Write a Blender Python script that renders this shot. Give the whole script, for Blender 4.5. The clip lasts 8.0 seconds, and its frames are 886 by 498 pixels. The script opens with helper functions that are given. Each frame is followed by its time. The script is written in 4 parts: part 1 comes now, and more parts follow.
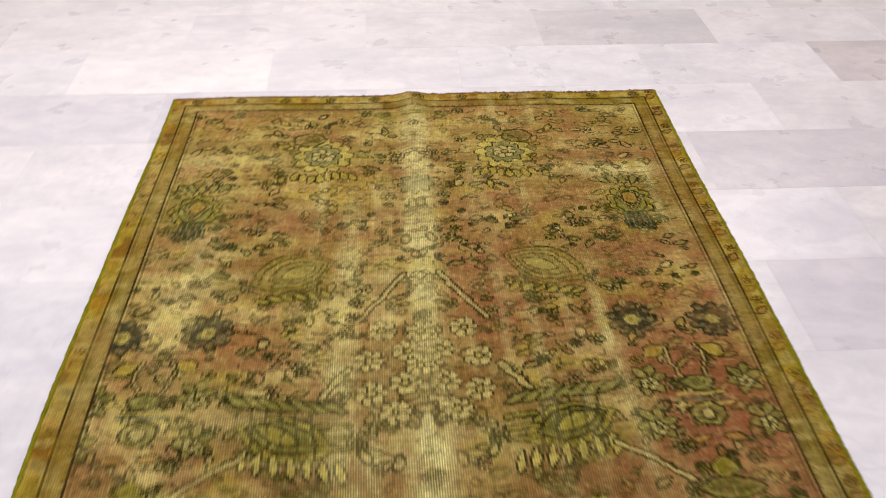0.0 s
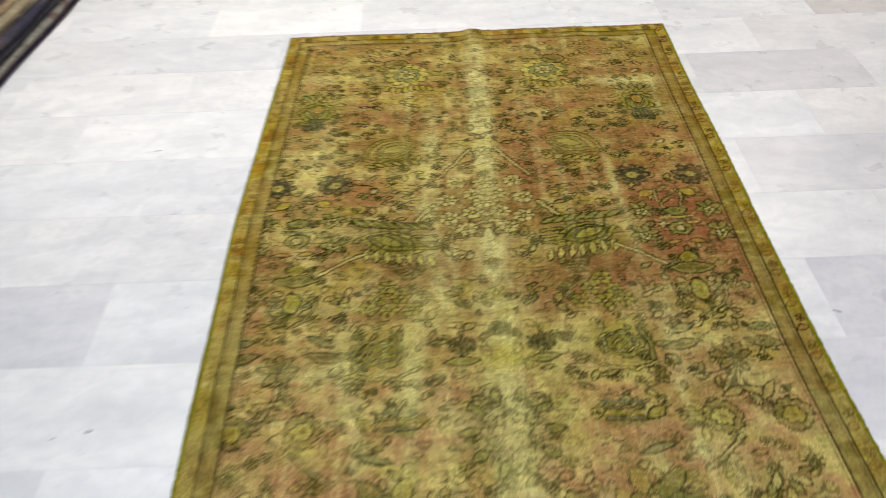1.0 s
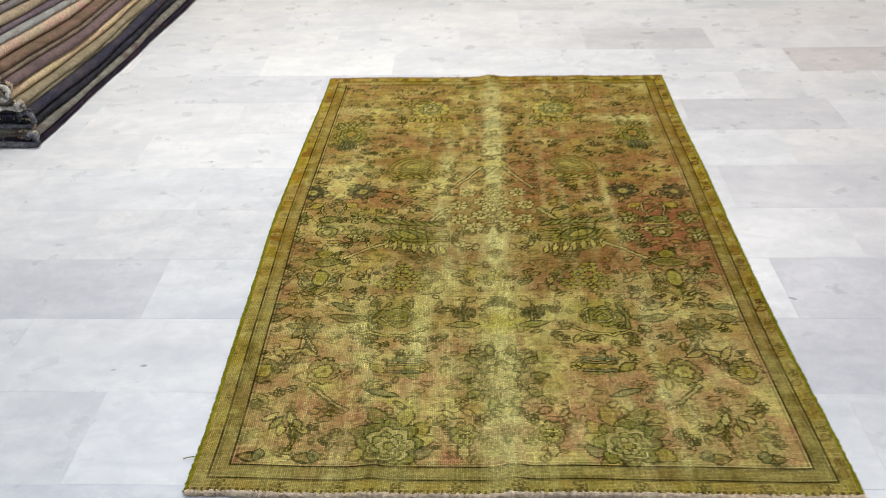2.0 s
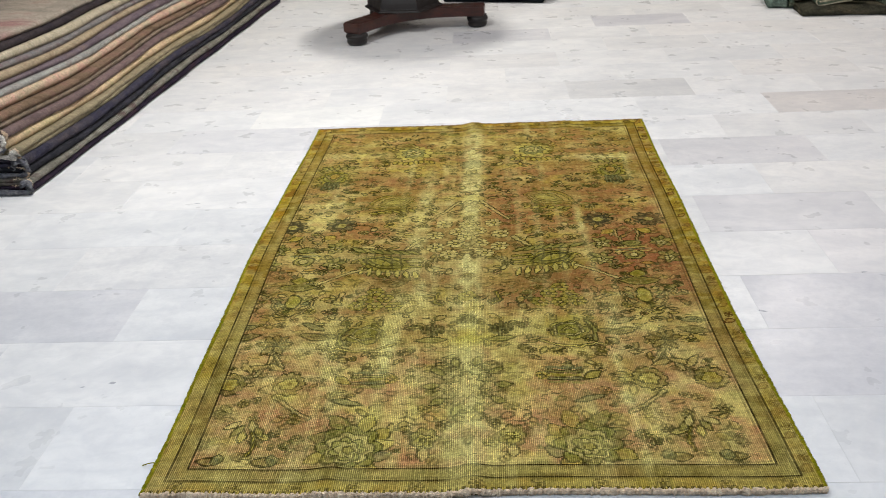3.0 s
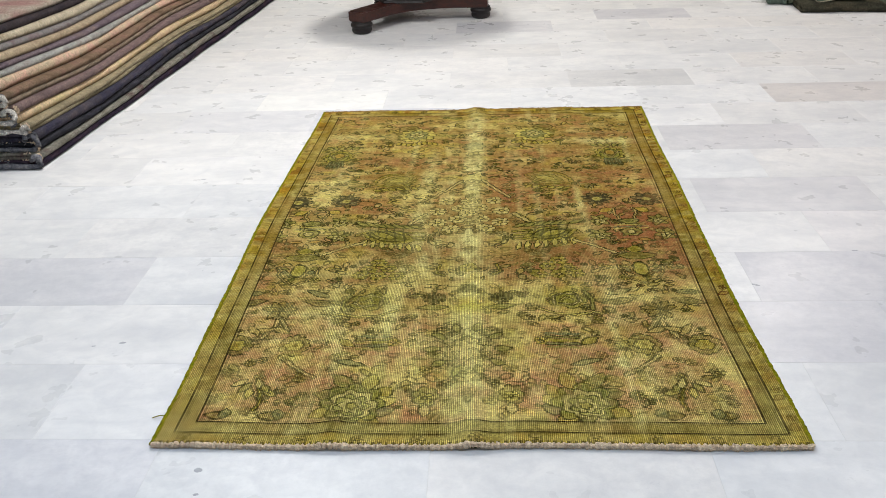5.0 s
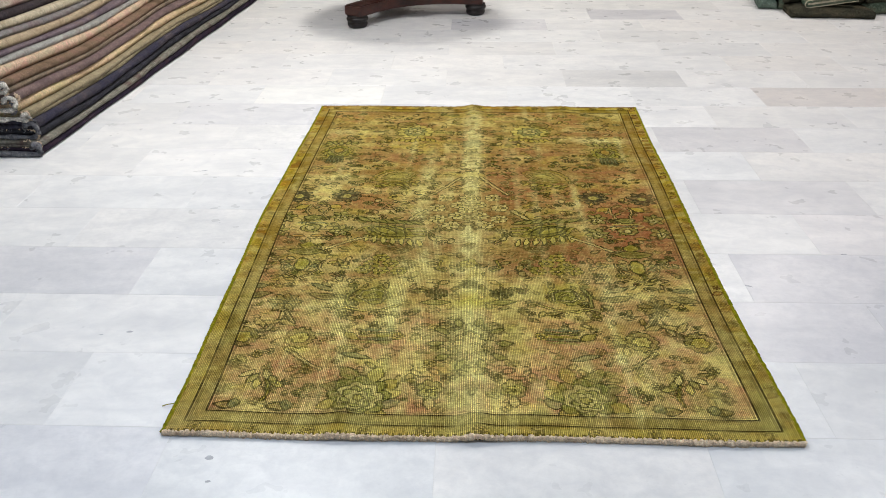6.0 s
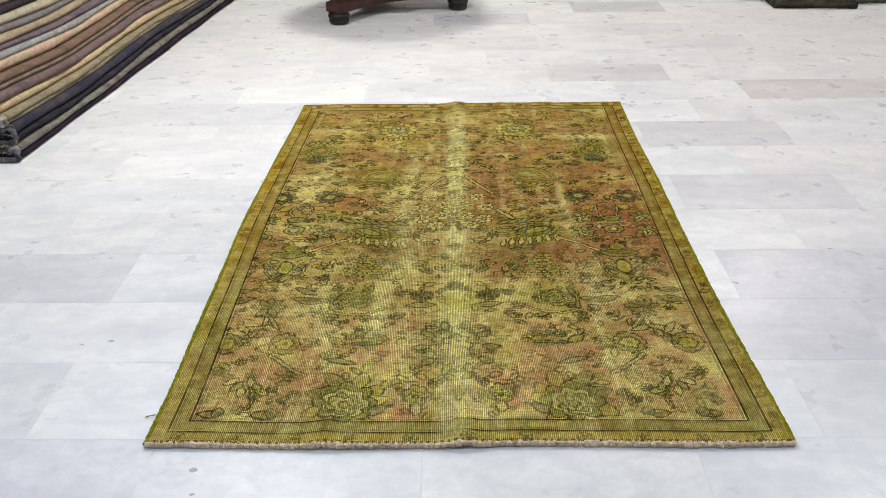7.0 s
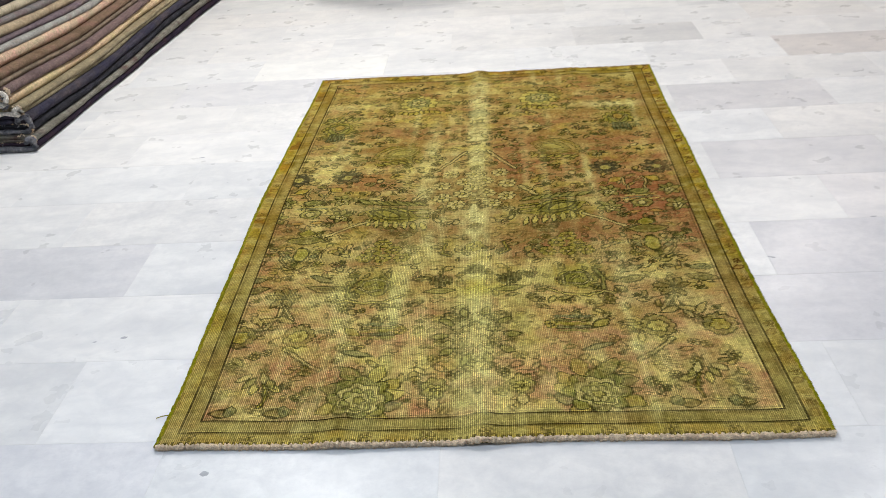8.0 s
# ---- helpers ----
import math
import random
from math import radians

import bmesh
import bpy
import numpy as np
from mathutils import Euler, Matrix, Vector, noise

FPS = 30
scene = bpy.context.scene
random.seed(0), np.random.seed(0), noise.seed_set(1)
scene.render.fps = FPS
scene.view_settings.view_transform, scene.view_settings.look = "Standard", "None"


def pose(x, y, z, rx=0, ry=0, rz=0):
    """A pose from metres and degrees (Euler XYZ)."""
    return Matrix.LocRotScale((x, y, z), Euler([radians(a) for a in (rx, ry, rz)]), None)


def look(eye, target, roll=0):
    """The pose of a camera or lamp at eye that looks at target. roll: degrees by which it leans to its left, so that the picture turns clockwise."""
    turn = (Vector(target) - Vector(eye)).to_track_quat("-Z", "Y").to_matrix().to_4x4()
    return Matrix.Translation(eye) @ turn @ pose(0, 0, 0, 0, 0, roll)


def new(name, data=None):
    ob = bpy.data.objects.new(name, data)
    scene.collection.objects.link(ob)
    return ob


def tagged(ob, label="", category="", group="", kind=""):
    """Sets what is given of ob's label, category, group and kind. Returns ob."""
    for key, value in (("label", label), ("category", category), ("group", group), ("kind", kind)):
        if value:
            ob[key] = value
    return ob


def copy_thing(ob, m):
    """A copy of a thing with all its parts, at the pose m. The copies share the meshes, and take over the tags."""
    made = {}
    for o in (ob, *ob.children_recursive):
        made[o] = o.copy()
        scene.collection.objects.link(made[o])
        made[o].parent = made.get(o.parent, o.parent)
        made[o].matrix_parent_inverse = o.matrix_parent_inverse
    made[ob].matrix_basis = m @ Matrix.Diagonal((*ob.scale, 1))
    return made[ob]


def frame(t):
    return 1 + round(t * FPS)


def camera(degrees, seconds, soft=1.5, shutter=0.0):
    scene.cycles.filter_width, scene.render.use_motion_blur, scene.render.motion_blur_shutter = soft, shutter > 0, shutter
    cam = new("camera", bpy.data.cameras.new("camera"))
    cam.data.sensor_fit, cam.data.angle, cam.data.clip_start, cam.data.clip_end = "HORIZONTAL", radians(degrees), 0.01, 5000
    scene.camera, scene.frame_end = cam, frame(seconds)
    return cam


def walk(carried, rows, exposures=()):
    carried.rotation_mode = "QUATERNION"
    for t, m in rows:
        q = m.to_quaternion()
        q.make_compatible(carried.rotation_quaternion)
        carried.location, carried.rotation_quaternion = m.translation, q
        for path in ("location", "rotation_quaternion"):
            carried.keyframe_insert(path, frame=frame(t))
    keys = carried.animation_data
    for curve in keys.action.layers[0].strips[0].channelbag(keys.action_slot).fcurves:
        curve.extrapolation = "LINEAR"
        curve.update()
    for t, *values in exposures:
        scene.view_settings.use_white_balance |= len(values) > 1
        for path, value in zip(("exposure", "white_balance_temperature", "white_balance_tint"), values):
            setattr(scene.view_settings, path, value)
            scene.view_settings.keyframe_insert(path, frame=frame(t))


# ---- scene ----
cam = camera(53.5, 8.0, soft=0.8, shutter=0.6)
PATH = [
    (0, (-0.096, -0.028, 1.293), (0.026, 1.561, 0.085), 0.9),
    (0.2, (-0.114, -0.178, 1.358), (0.026, 1.397, 0.133), 3.3),
    (0.3, (-0.127, -0.275, 1.394), (0.032, 1.288, 0.157), 4.2),
    (0.5, (-0.154, -0.465, 1.442), (-0.01, 1.095, 0.199), 3.0),
    (0.8, (-0.146, -0.718, 1.533), (-0.092, 0.828, 0.266), -0.5),
    (1, (-0.166, -0.878, 1.538), (-0.164, 0.689, 0.296), -2.2),
    (1.2, (-0.204, -1.015, 1.558), (-0.229, 0.572, 0.341), -2.2),
    (2.3, (-0.037, -1.4, 1.482), (-0.106, 0.318, 0.462), -1.5),
    (2.5, (0.009, -1.417, 1.451), (-0.053, 0.322, 0.465), -2.2),
    (3, (0.041, -1.477, 1.351), (-0.063, 0.305, 0.451), -3.0),
    (3.5, (0.05, -1.502, 1.296), (-0.099, 0.294, 0.427), -3.3),
    (4, (0.046, -1.528, 1.274), (-0.085, 0.27, 0.408), -3.1),
    (4.5, (0.051, -1.55, 1.281), (-0.066, 0.24, 0.398), -2.7),
    (6, (-0.032, -1.627, 1.336), (-0.089, 0.152, 0.423), -0.3),
    (6.5, (-0.034, -1.617, 1.335), (-0.065, 0.157, 0.411), -0.1),
    (7, (-0.024, -1.591, 1.348), (-0.053, 0.181, 0.42), -0.9),
    (7.5, (0.005, -1.545, 1.352), (-0.054, 0.211, 0.396), -2.3),
    (8, (0.039, -1.472, 1.349), (-0.084, 0.256, 0.351), -4.2),
]
walk(cam, [(t, look(eye, target, roll)) for t, eye, target, roll in PATH],
     [(0, -0.17, 6850, 23), (0.2, -0.15, 6850, 17), (0.5, -0.1, 6900, 12), (1.0, -0.08, 6700, 11), (2.5, -0.08, 6600, 10), (4, 0.0, 6600, 10), (8, 0.0, 6600, 10)])

# ---- light and exposure ----
world = bpy.data.worlds.new("world")
scene.world = world
world.use_nodes = True
world.node_tree.nodes["Background"].inputs[0].default_value = (0.6, 0.65, 0.7, 1)
world.node_tree.nodes["Background"].inputs[1].default_value = 0.1
CEILING = 3.0
# rows of panels from the near end of the room: place, colour, watts
PANELS = [(-1.0, (0.70, 0.865, 1.08), 28.5, -0.8), (2.2, (0.97, 0.98, 0.99), 49.5, -1.1), (5.2, (1.0, 0.97, 0.91), 48.0, -0.6)]
LIGHTS = [(x, y, [c * f for c, f in zip(tone, blush)], watts * share) for y, tone, watts, west in PANELS
          for x, share, blush in ((west, 1.35, (1, 1, 1)), (2.5, 0.64, (1.0, 0.95, 0.955)))]


# ---- small tools ----
def muted(c, share=0.35):
    """A colour drawn towards its own grey."""
    mean = sum(c) / 3
    return tuple(v + (mean - v) * share for v in c)


def lin(r, g, b):
    """sRGB 0..255 to linear."""
    out = []
    for c in (r, g, b):
        c /= 255.0
        out.append(c / 12.92 if c <= 0.04045 else ((c + 0.055) / 1.055) ** 2.4)
    return tuple(out)


def mesh_of(name, bm, smooth=False):
    me = bpy.data.meshes.new(name)
    bmesh.ops.recalc_face_normals(bm, faces=bm.faces)
    bm.to_mesh(me)
    bm.free()
    if smooth:
        me.shade_smooth()
    return me


def part(name, data, material, parent=None, label=""):
    """Links a bmesh or a mesh as one object, under parent where given."""
    me = mesh_of(name, data) if isinstance(data, bmesh.types.BMesh) else data
    if material is not None:
        me.materials.clear()
        me.materials.append(material)
    ob = new(name, me)
    if parent is not None:
        ob.parent = parent
    if label:
        ob["label"] = label
    return ob


def empty(name, m=None):
    ob = new(name)
    ob.empty_display_size = 0.1
    if m is not None:
        ob.matrix_basis = m
    return ob


def box(bm, x0, x1, y0, y1, z0, z1, bevel=0.0):
    made = bmesh.ops.create_cube(bm, size=1.0, matrix=Matrix.Translation(((x0 + x1) / 2, (y0 + y1) / 2, (z0 + z1) / 2)) @ Matrix.Diagonal((x1 - x0, y1 - y0, z1 - z0, 1)))
    if bevel:
        edges = {e for v in made["verts"] for e in v.link_edges}
        bmesh.ops.bevel(bm, geom=list(edges), offset=bevel, segments=2, affect="EDGES")


def lathe(bm, profile, sides=32, centre=(0, 0), twist=0.0):
    """Turns (radius, height) pairs round a vertical axis, closed at both ends."""
    rings = []
    for r, z in profile:
        rings.append([bm.verts.new((centre[0] + r * math.cos(twist + math.tau * k / sides), centre[1] + r * math.sin(twist + math.tau * k / sides), z)) for k in range(sides)])
    for a, b in zip(rings, rings[1:]):
        for k in range(sides):
            bm.faces.new((a[k], a[(k + 1) % sides], b[(k + 1) % sides], b[k]))
    bm.faces.new(rings[0][::-1])
    bm.faces.new(rings[-1])


# ---- materials ----
class Nodes:
    """A material under construction."""

    def __init__(self, name, rough=0.5, spec=0.5):
        self.mat = bpy.data.materials.new(name)
        self.mat.use_nodes = True
        self.tree = self.mat.node_tree
        self.bsdf = self.tree.nodes["Principled BSDF"]
        self.bsdf.inputs["Roughness"].default_value = rough
        self.bsdf.inputs["Specular IOR Level"].default_value = spec

    def node(self, kind, **inputs):
        n = self.tree.nodes.new(kind)
        for key, value in inputs.items():
            self.feed(n.inputs[int(key[1:]) if key[0] == "i" and key[1:].isdigit() else key.replace("_", " ")], value)
        return n

    def feed(self, socket, value):
        if isinstance(value, bpy.types.NodeSocket):
            self.tree.links.new(value, socket)
        else:
            socket.default_value = value

    def place(self):
        return self.node("ShaderNodeNewGeometry").outputs["Position"]

    def local(self):
        return self.node("ShaderNodeTexCoord").outputs["Object"]

    def math(self, op, a, b=0.0, clamp=False):
        n = self.node("ShaderNodeMath", i0=a, i1=b)
        n.operation, n.use_clamp = op, clamp
        return n.outputs[0]

    def vec(self, op, a, b=(0, 0, 0)):
        n = self.node("ShaderNodeVectorMath", i0=a, i1=b)
        n.operation = op
        return n.outputs[0]

    def noise(self, where, scale, detail=4.0, rough=0.55, distort=0.0):
        return self.node("ShaderNodeTexNoise", Vector=where, Scale=scale, Detail=detail, Roughness=rough, Distortion=distort).outputs[0]

    def voronoi(self, where, scale, out="Distance"):
        return self.node("ShaderNodeTexVoronoi", Vector=where, Scale=scale).outputs[out]

    def ramp(self, fac, *stops):
        n = self.node("ShaderNodeValToRGB", Fac=fac)
        while len(n.color_ramp.elements) < len(stops):
            n.color_ramp.elements.new(0.5)
        for e, (at, col) in zip(n.color_ramp.elements, stops):
            e.position = at
            e.color = (*col, 1) if len(col) == 3 else col
        return n.outputs[0]

    def grey(self, fac, lo, hi, a=0.0, b=1.0):
        n = self.node("ShaderNodeMapRange", Value=fac)
        for i, v in zip((1, 2, 3, 4), (lo, hi, a, b)):
            n.inputs[i].default_value = v
        return n.outputs[0]

    def mix(self, fac, a, b, how="MIX"):
        n = self.tree.nodes.new("ShaderNodeMix")
        n.data_type, n.blend_type = "RGBA", how
        for i, v in ((0, fac), (6, a), (7, b)):
            self.feed(n.inputs[i], (*v, 1) if isinstance(v, tuple) and len(v) == 3 else v)
        return n.outputs[2]

    def bump(self, height, distance, strength=1.0, normal=None):
        n = self.node("ShaderNodeBump", Height=height, Distance=distance, Strength=strength)
        if normal is not None:
            self.feed(n.inputs["Normal"], normal)
        self.feed(self.bsdf.inputs["Normal"], n.outputs[0])
        return n.outputs[0]

    def colour(self, value):
        self.feed(self.bsdf.inputs["Base Color"], (*value, 1) if isinstance(value, tuple) else value)
        return self.mat


def marble_material():
    m = Nodes("polished_white_marble", 0.3, 0.4)
    info = m.node("ShaderNodeObjectInfo")
    shift = m.vec("SCALE", (37.0, 53.0, 11.0))
    m.feed(shift.node.inputs["Scale"], info.outputs["Random"])
    where = m.vec("ADD", m.place(), shift)
    long = m.vec("MULTIPLY", where, (1.0, 2.2, 1.0))
    cloud = m.noise(long, 2.6, 5.0, 0.55, 0.4)
    col = m.ramp(cloud, (0.25, (0.66, 0.665, 0.675)), (0.42, (0.76, 0.76, 0.755)), (0.56, (0.825, 0.82, 0.81)), (0.8, (0.86, 0.85, 0.83)))
    fine = m.noise(where, 60.0, 3.0, 0.6)
    col = m.mix(m.grey(fine, 0.35, 0.7, 0.0, 0.08), col, (0.66, 0.66, 0.66))
    blotch = m.noise(m.vec("MULTIPLY", where, (1.0, 1.3, 1.0)), 11.0, 5.0, 0.6, 0.5)
    col = m.mix(m.grey(blotch, 0.36, 0.60, 0.36, 0.0), col, (0.57, 0.58, 0.60))
    # grain, stronger in some slabs, and fine dark pits
    grain = m.math("MULTIPLY", m.grey(m.noise(where, 42.0, 5.0, 0.7), 0.42, 0.68), m.grey(m.math("FRACT", m.math("MULTIPLY", info.outputs["Random"], 7.31)), 0.0, 1.0, 0.03, 0.24))
    col = m.mix(grain, col, (0.50, 0.505, 0.53))
    pits = m.math("MULTIPLY", m.grey(m.noise(where, 90.0, 3.0, 0.6), 0.62, 0.78), m.grey(m.noise(where, 7.0, 2.0), 0.46, 0.6))
    col = m.mix(m.math("MULTIPLY", pits, 0.2), col, (0.34, 0.345, 0.36))
    # sparse grey flecks, on some slabs more than on others, and soft veins
    fleck = m.noise(m.vec("MULTIPLY", where, (30.0, 48.0, 1.0)), 1.0, 5.0, 0.7, 0.4)
    gate = m.math("MULTIPLY", m.grey(m.noise(where, 4.0, 2.0), 0.40, 0.58), m.grey(info.outputs["Random"], 0.15, 0.6))
    marks = m.math("MULTIPLY", m.grey(fleck, 0.56, 0.80), gate)
    col = m.mix(m.math("MULTIPLY", marks, 0.08), col, (0.30, 0.31, 0.34))
    vein = m.noise(long, 1.5, 2.5, 0.5, 0.8)
    line = m.math("SUBTRACT", 1.0, m.grey(m.math("ABSOLUTE", m.math("SUBTRACT", vein, 0.5)), 0.0, 0.05), True)
    col = m.mix(m.math("MULTIPLY", line, 0.14), col, (0.50, 0.51, 0.54))
    col = m.mix(1.0, col, info.outputs["Color"], "MULTIPLY")
    m.feed(m.bsdf.inputs["Roughness"], m.grey(m.noise(where, 9.0, 3.0), 0.3, 0.7, 0.26, 0.38))
    m.bump(m.noise(where, 14.0, 2.0), 0.0006, 0.4)
    return m.colour(col)


def plain_material(name, base, rough, dirt=0.08, scale=6.0):
    m = Nodes(name, rough, 0.4)
    n = m.noise(m.place(), scale, 5.0, 0.6)
    darker = tuple(c * (1 - 2 * dirt) for c in base)
    col = m.mix(m.grey(n, 0.3, 0.7), base, darker)
    col = m.mix(m.grey(m.noise(m.place(), scale * 18, 2.0), 0.3, 0.7, 0.0, 0.25), col, darker)
    m.bump(m.noise(m.place(), scale * 25, 3.0), 0.0008, 0.4)
    return m.colour(col)


def wood_material(name, dark, light, rough=0.28):
    m = Nodes(name, rough, 0.5)
    p = m.vec("MULTIPLY", m.local(), (9.0, 9.0, 30.0))
    grain = m.noise(p, 1.6, 6.0, 0.65, 1.2)
    col = m.ramp(grain, (0.25, dark), (0.6, light), (0.85, tuple(c * 0.7 for c in light)))
    col = m.mix(m.grey(m.noise(m.local(), 140.0, 2.0), 0.45, 0.75, 0.0, 0.5), col, dark)
    m.feed(m.bsdf.inputs["Roughness"], m.grey(m.noise(m.local(), 20.0), 0.3, 0.7, rough - 0.06, rough + 0.14))
    m.bump(grain, 0.001, 0.3)
    return m.colour(col)


def wool_material(name, a, b, c, stretch=(6.0, 8.0, 14.0), speck=0.7):
    """Worn wool with patches of three colours along the pile, broken pattern knots and a hairy nap."""
    m = Nodes(name, 0.98, 0.04)
    p = m.place()
    patch = m.noise(m.vec("MULTIPLY", p, stretch), 1.0, 3.0, 0.6, 0.5)
    col = m.ramp(patch, (0.32, a), (0.5, b), (0.66, c))
    for stretched, share, gain in (((40.0, 90.0, 50.0), speck * 0.5, 0.7), ((75.0, 75.0, 75.0), speck, 0.6), ((120.0, 150.0, 120.0), speck, 1.7), ((14.0, 26.0, 30.0), speck * 0.8, 0.6)):
        knots = m.noise(m.vec("MULTIPLY", p, stretched), 1.0, 3.0, 0.65)
        col = m.mix(m.math("MULTIPLY", m.grey(knots, 0.48, 0.62), share), col, m.mix(1.0, col, (gain, gain, gain * 1.02), "MULTIPLY"))
    nap = m.noise(p, 380.0, 2.0, 0.7)
    col = m.mix(m.grey(nap, 0.35, 0.65, 0.0, 0.5), col, m.mix(1.0, col, (1.6, 1.6, 1.6), "MULTIPLY"))
    m.bump(m.math("ADD", m.math("MULTIPLY", nap, 0.6), m.noise(p, 90.0, 3.0)), 0.009, 1.0)
    return m.colour(col)


def rug_material():
    """The overdyed weave: one colour a knot, on warps that show as ribs where the pile is worn off."""
    m = Nodes("overdyed_wool_weave", 0.95, 0.03)
    weave = m.node("ShaderNodeAttribute")
    weave.attribute_name = "weave"
    knots = m.node("ShaderNodeAttribute")
    knots.attribute_name = "knots"
    p = m.local()
    cell = m.node("ShaderNodeSeparateXYZ", i0=knots.outputs["Vector"])
    sway = m.math("MULTIPLY", m.math("SUBTRACT", m.noise(m.vec("MULTIPLY", p, (1.0, 0.25, 1.0)), 60.0, 3.0), 0.5), 0.45)
    warp = m.math("COSINE", m.math("MULTIPLY", m.math("ADD", cell.outputs[0], sway), math.tau))
    weft = m.math("COSINE", m.math("MULTIPLY", m.math("ADD", cell.outputs[1], m.math("MULTIPLY", sway, 0.6)), math.tau))
    worn = m.math("MULTIPLY", weave.outputs["Alpha"], m.grey(m.noise(p, 16.0, 4.0, 0.65), 0.3, 0.7, 0.45, 1.3))
    strand = m.noise(m.vec("MULTIPLY", p, (220.0, 30.0, 1.0)), 1.0, 2.0, 0.6)
    # shade between the ribs and highlights on straw threads, put into the colour
    dim = m.mix(1.0, weave.outputs["Color"], (0.40, 0.36, 0.27), "MULTIPLY")
    gap = m.math("MULTIPLY", m.grey(warp, 0.0, -0.8), m.grey(worn, 0.0, 1.0, 0.10, 0.80))
    col = m.mix(gap, weave.outputs["Color"], dim)
    bright = m.mix(0.14, m.mix(1.0, col, (1.9, 1.88, 1.8), "MULTIPLY"), lin(230, 220, 146))
    thread = m.math("MULTIPLY", m.math("MULTIPLY", m.grey(warp, 0.1, 0.9), m.grey(strand, 0.40, 0.62, 0.15, 1.25)), m.grey(worn, 0.1, 1.0, 0.06, 0.9))
    col = m.mix(thread, col, bright)
    row = m.math("MULTIPLY", m.grey(weft, -0.2, -0.95), m.grey(worn, 0.0, 1.0, 0.12, 0.55))
    col = m.mix(row, col, m.mix(1.0, col, (0.45, 0.42, 0.34), "MULTIPLY"))
    fuzz = m.noise(p, 500.0, 2.0, 0.7)
    col = m.mix(m.grey(fuzz, 0.3, 0.7, 0.0, 0.25), col, m.mix(1.0, col, (0.55, 0.55, 0.5), "MULTIPLY"))
    relief = m.math("ADD", m.math("MULTIPLY", warp, 0.5), m.math("ADD", m.math("MULTIPLY", weft, 0.3), fuzz))
    m.bump(relief, 0.0012, 0.5)
    return m.colour(col)


MARBLE = marble_material()
GROUT = plain_material("pale_grey_grout", (0.76, 0.755, 0.74), 0.7)
# unseen end wall, made dark so the far floor reflects less light
WALL_DARK = plain_material("dark_unseen_wall", (0.20, 0.18, 0.165), 0.8, 0.05, 1.5)
WALL = plain_material("beige_wall_paint", (0.50, 0.46, 0.41), 0.7, 0.03, 1.5)
CEILING_PAINT = plain_material("white_ceiling_paint", (0.8, 0.8, 0.8), 0.8, 0.02, 1.0)
WHITE_METAL = plain_material("white_lamp_metal", (0.8, 0.8, 0.8), 0.4, 0.02)
MAHOGANY = wood_material("dark_red_mahogany", lin(30, 14, 10), lin(70, 30, 19), 0.36)
# much darker mahogany for the feet, plinth and pedestal
DEEP_MAHOGANY = wood_material("very_dark_mahogany", lin(9, 6, 6), lin(24, 14, 12), 0.5)
RUG = rug_material()
SELVAGE = wool_material("green_overcast_wool", lin(120, 112, 20), lin(140, 132, 28), lin(112, 118, 14), (20, 60, 20), 0.35)
FRINGE = wool_material("grey_fringe_wool", lin(200, 178, 154), lin(218, 196, 168), lin(230, 212, 184), (70, 70, 70), 0.5)
FRINGE_BROWN = wool_material("brown_fringe_wool", lin(108, 82, 50), lin(140, 112, 70), lin(160, 138, 90), (60, 60, 60), 0.5)


# ---- the room ----
X0, X1, Y0, Y1 = -6.0, 6.0, -5.5, 8.5
TILE_X, TILE_Y = 0.627, 0.3125


def slab(name, x0, x1, y0, y1, z0, z1, material, label, category):
    bm = bmesh.new()
    box(bm, x0, x1, y0, y1, z0, z1)
    return tagged(part(name, bm, material), label, category, kind="structure")


floor = slab("floor", X0, X1, Y0, Y1, -0.2, -0.0008, GROUT, "white polished marble tiled floor in running bond", "floor")
slab("ceiling", X0, X1, Y0, Y1, CEILING, CEILING + 0.2, CEILING_PAINT, "plain white painted ceiling with lamp panels", "ceiling")
slab("wall_north", X0 - 0.2, X1 + 0.2, Y1, Y1 + 0.2, -0.2, CEILING + 0.2, WALL_DARK, "unseen end wall, dark to dim the floor's reflection", "wall")
slab("wall_south", X0 - 0.2, X1 + 0.2, Y0 - 0.2, Y0, -0.2, CEILING + 0.2, WALL, "plain beige painted shop wall", "wall")
slab("wall_west", X0 - 0.2, X0, Y0, Y1, -0.2, CEILING + 0.2, WALL, "plain beige painted shop wall", "wall")
slab("wall_east", X1, X1 + 0.2, Y0, Y1, -0.2, CEILING + 0.2, WALL, "plain beige painted shop wall", "wall")


def ceiling_light():
    lamp = empty("ceiling_light")
    bm = bmesh.new()
    for x0, x1, y0, y1 in ((-0.33, -0.3, -0.33, 0.33), (0.3, 0.33, -0.33, 0.33), (-0.3, 0.3, -0.33, -0.3), (-0.3, 0.3, 0.3, 0.33)):
        box(bm, x0, x1, y0, y1, -0.05, 0.0)
    part("frame", bm, WHITE_METAL, lamp)
    bm = bmesh.new()
    box(bm, -0.298, 0.298, -0.298, 0.298, -0.03, -0.02)
    glow = Nodes("lit_diffuser", 0.6)
    glow.bsdf.inputs["Emission Color"].default_value = (1, 0.97, 0.93, 1)
    glow.bsdf.inputs["Emission Strength"].default_value = 3.0
    part("diffuser", bm, glow.colour((0.8, 0.8, 0.8)), lamp)
    return tagged(lamp, "square white ceiling light panel switched on", "ceiling light", "lights on the ceiling")


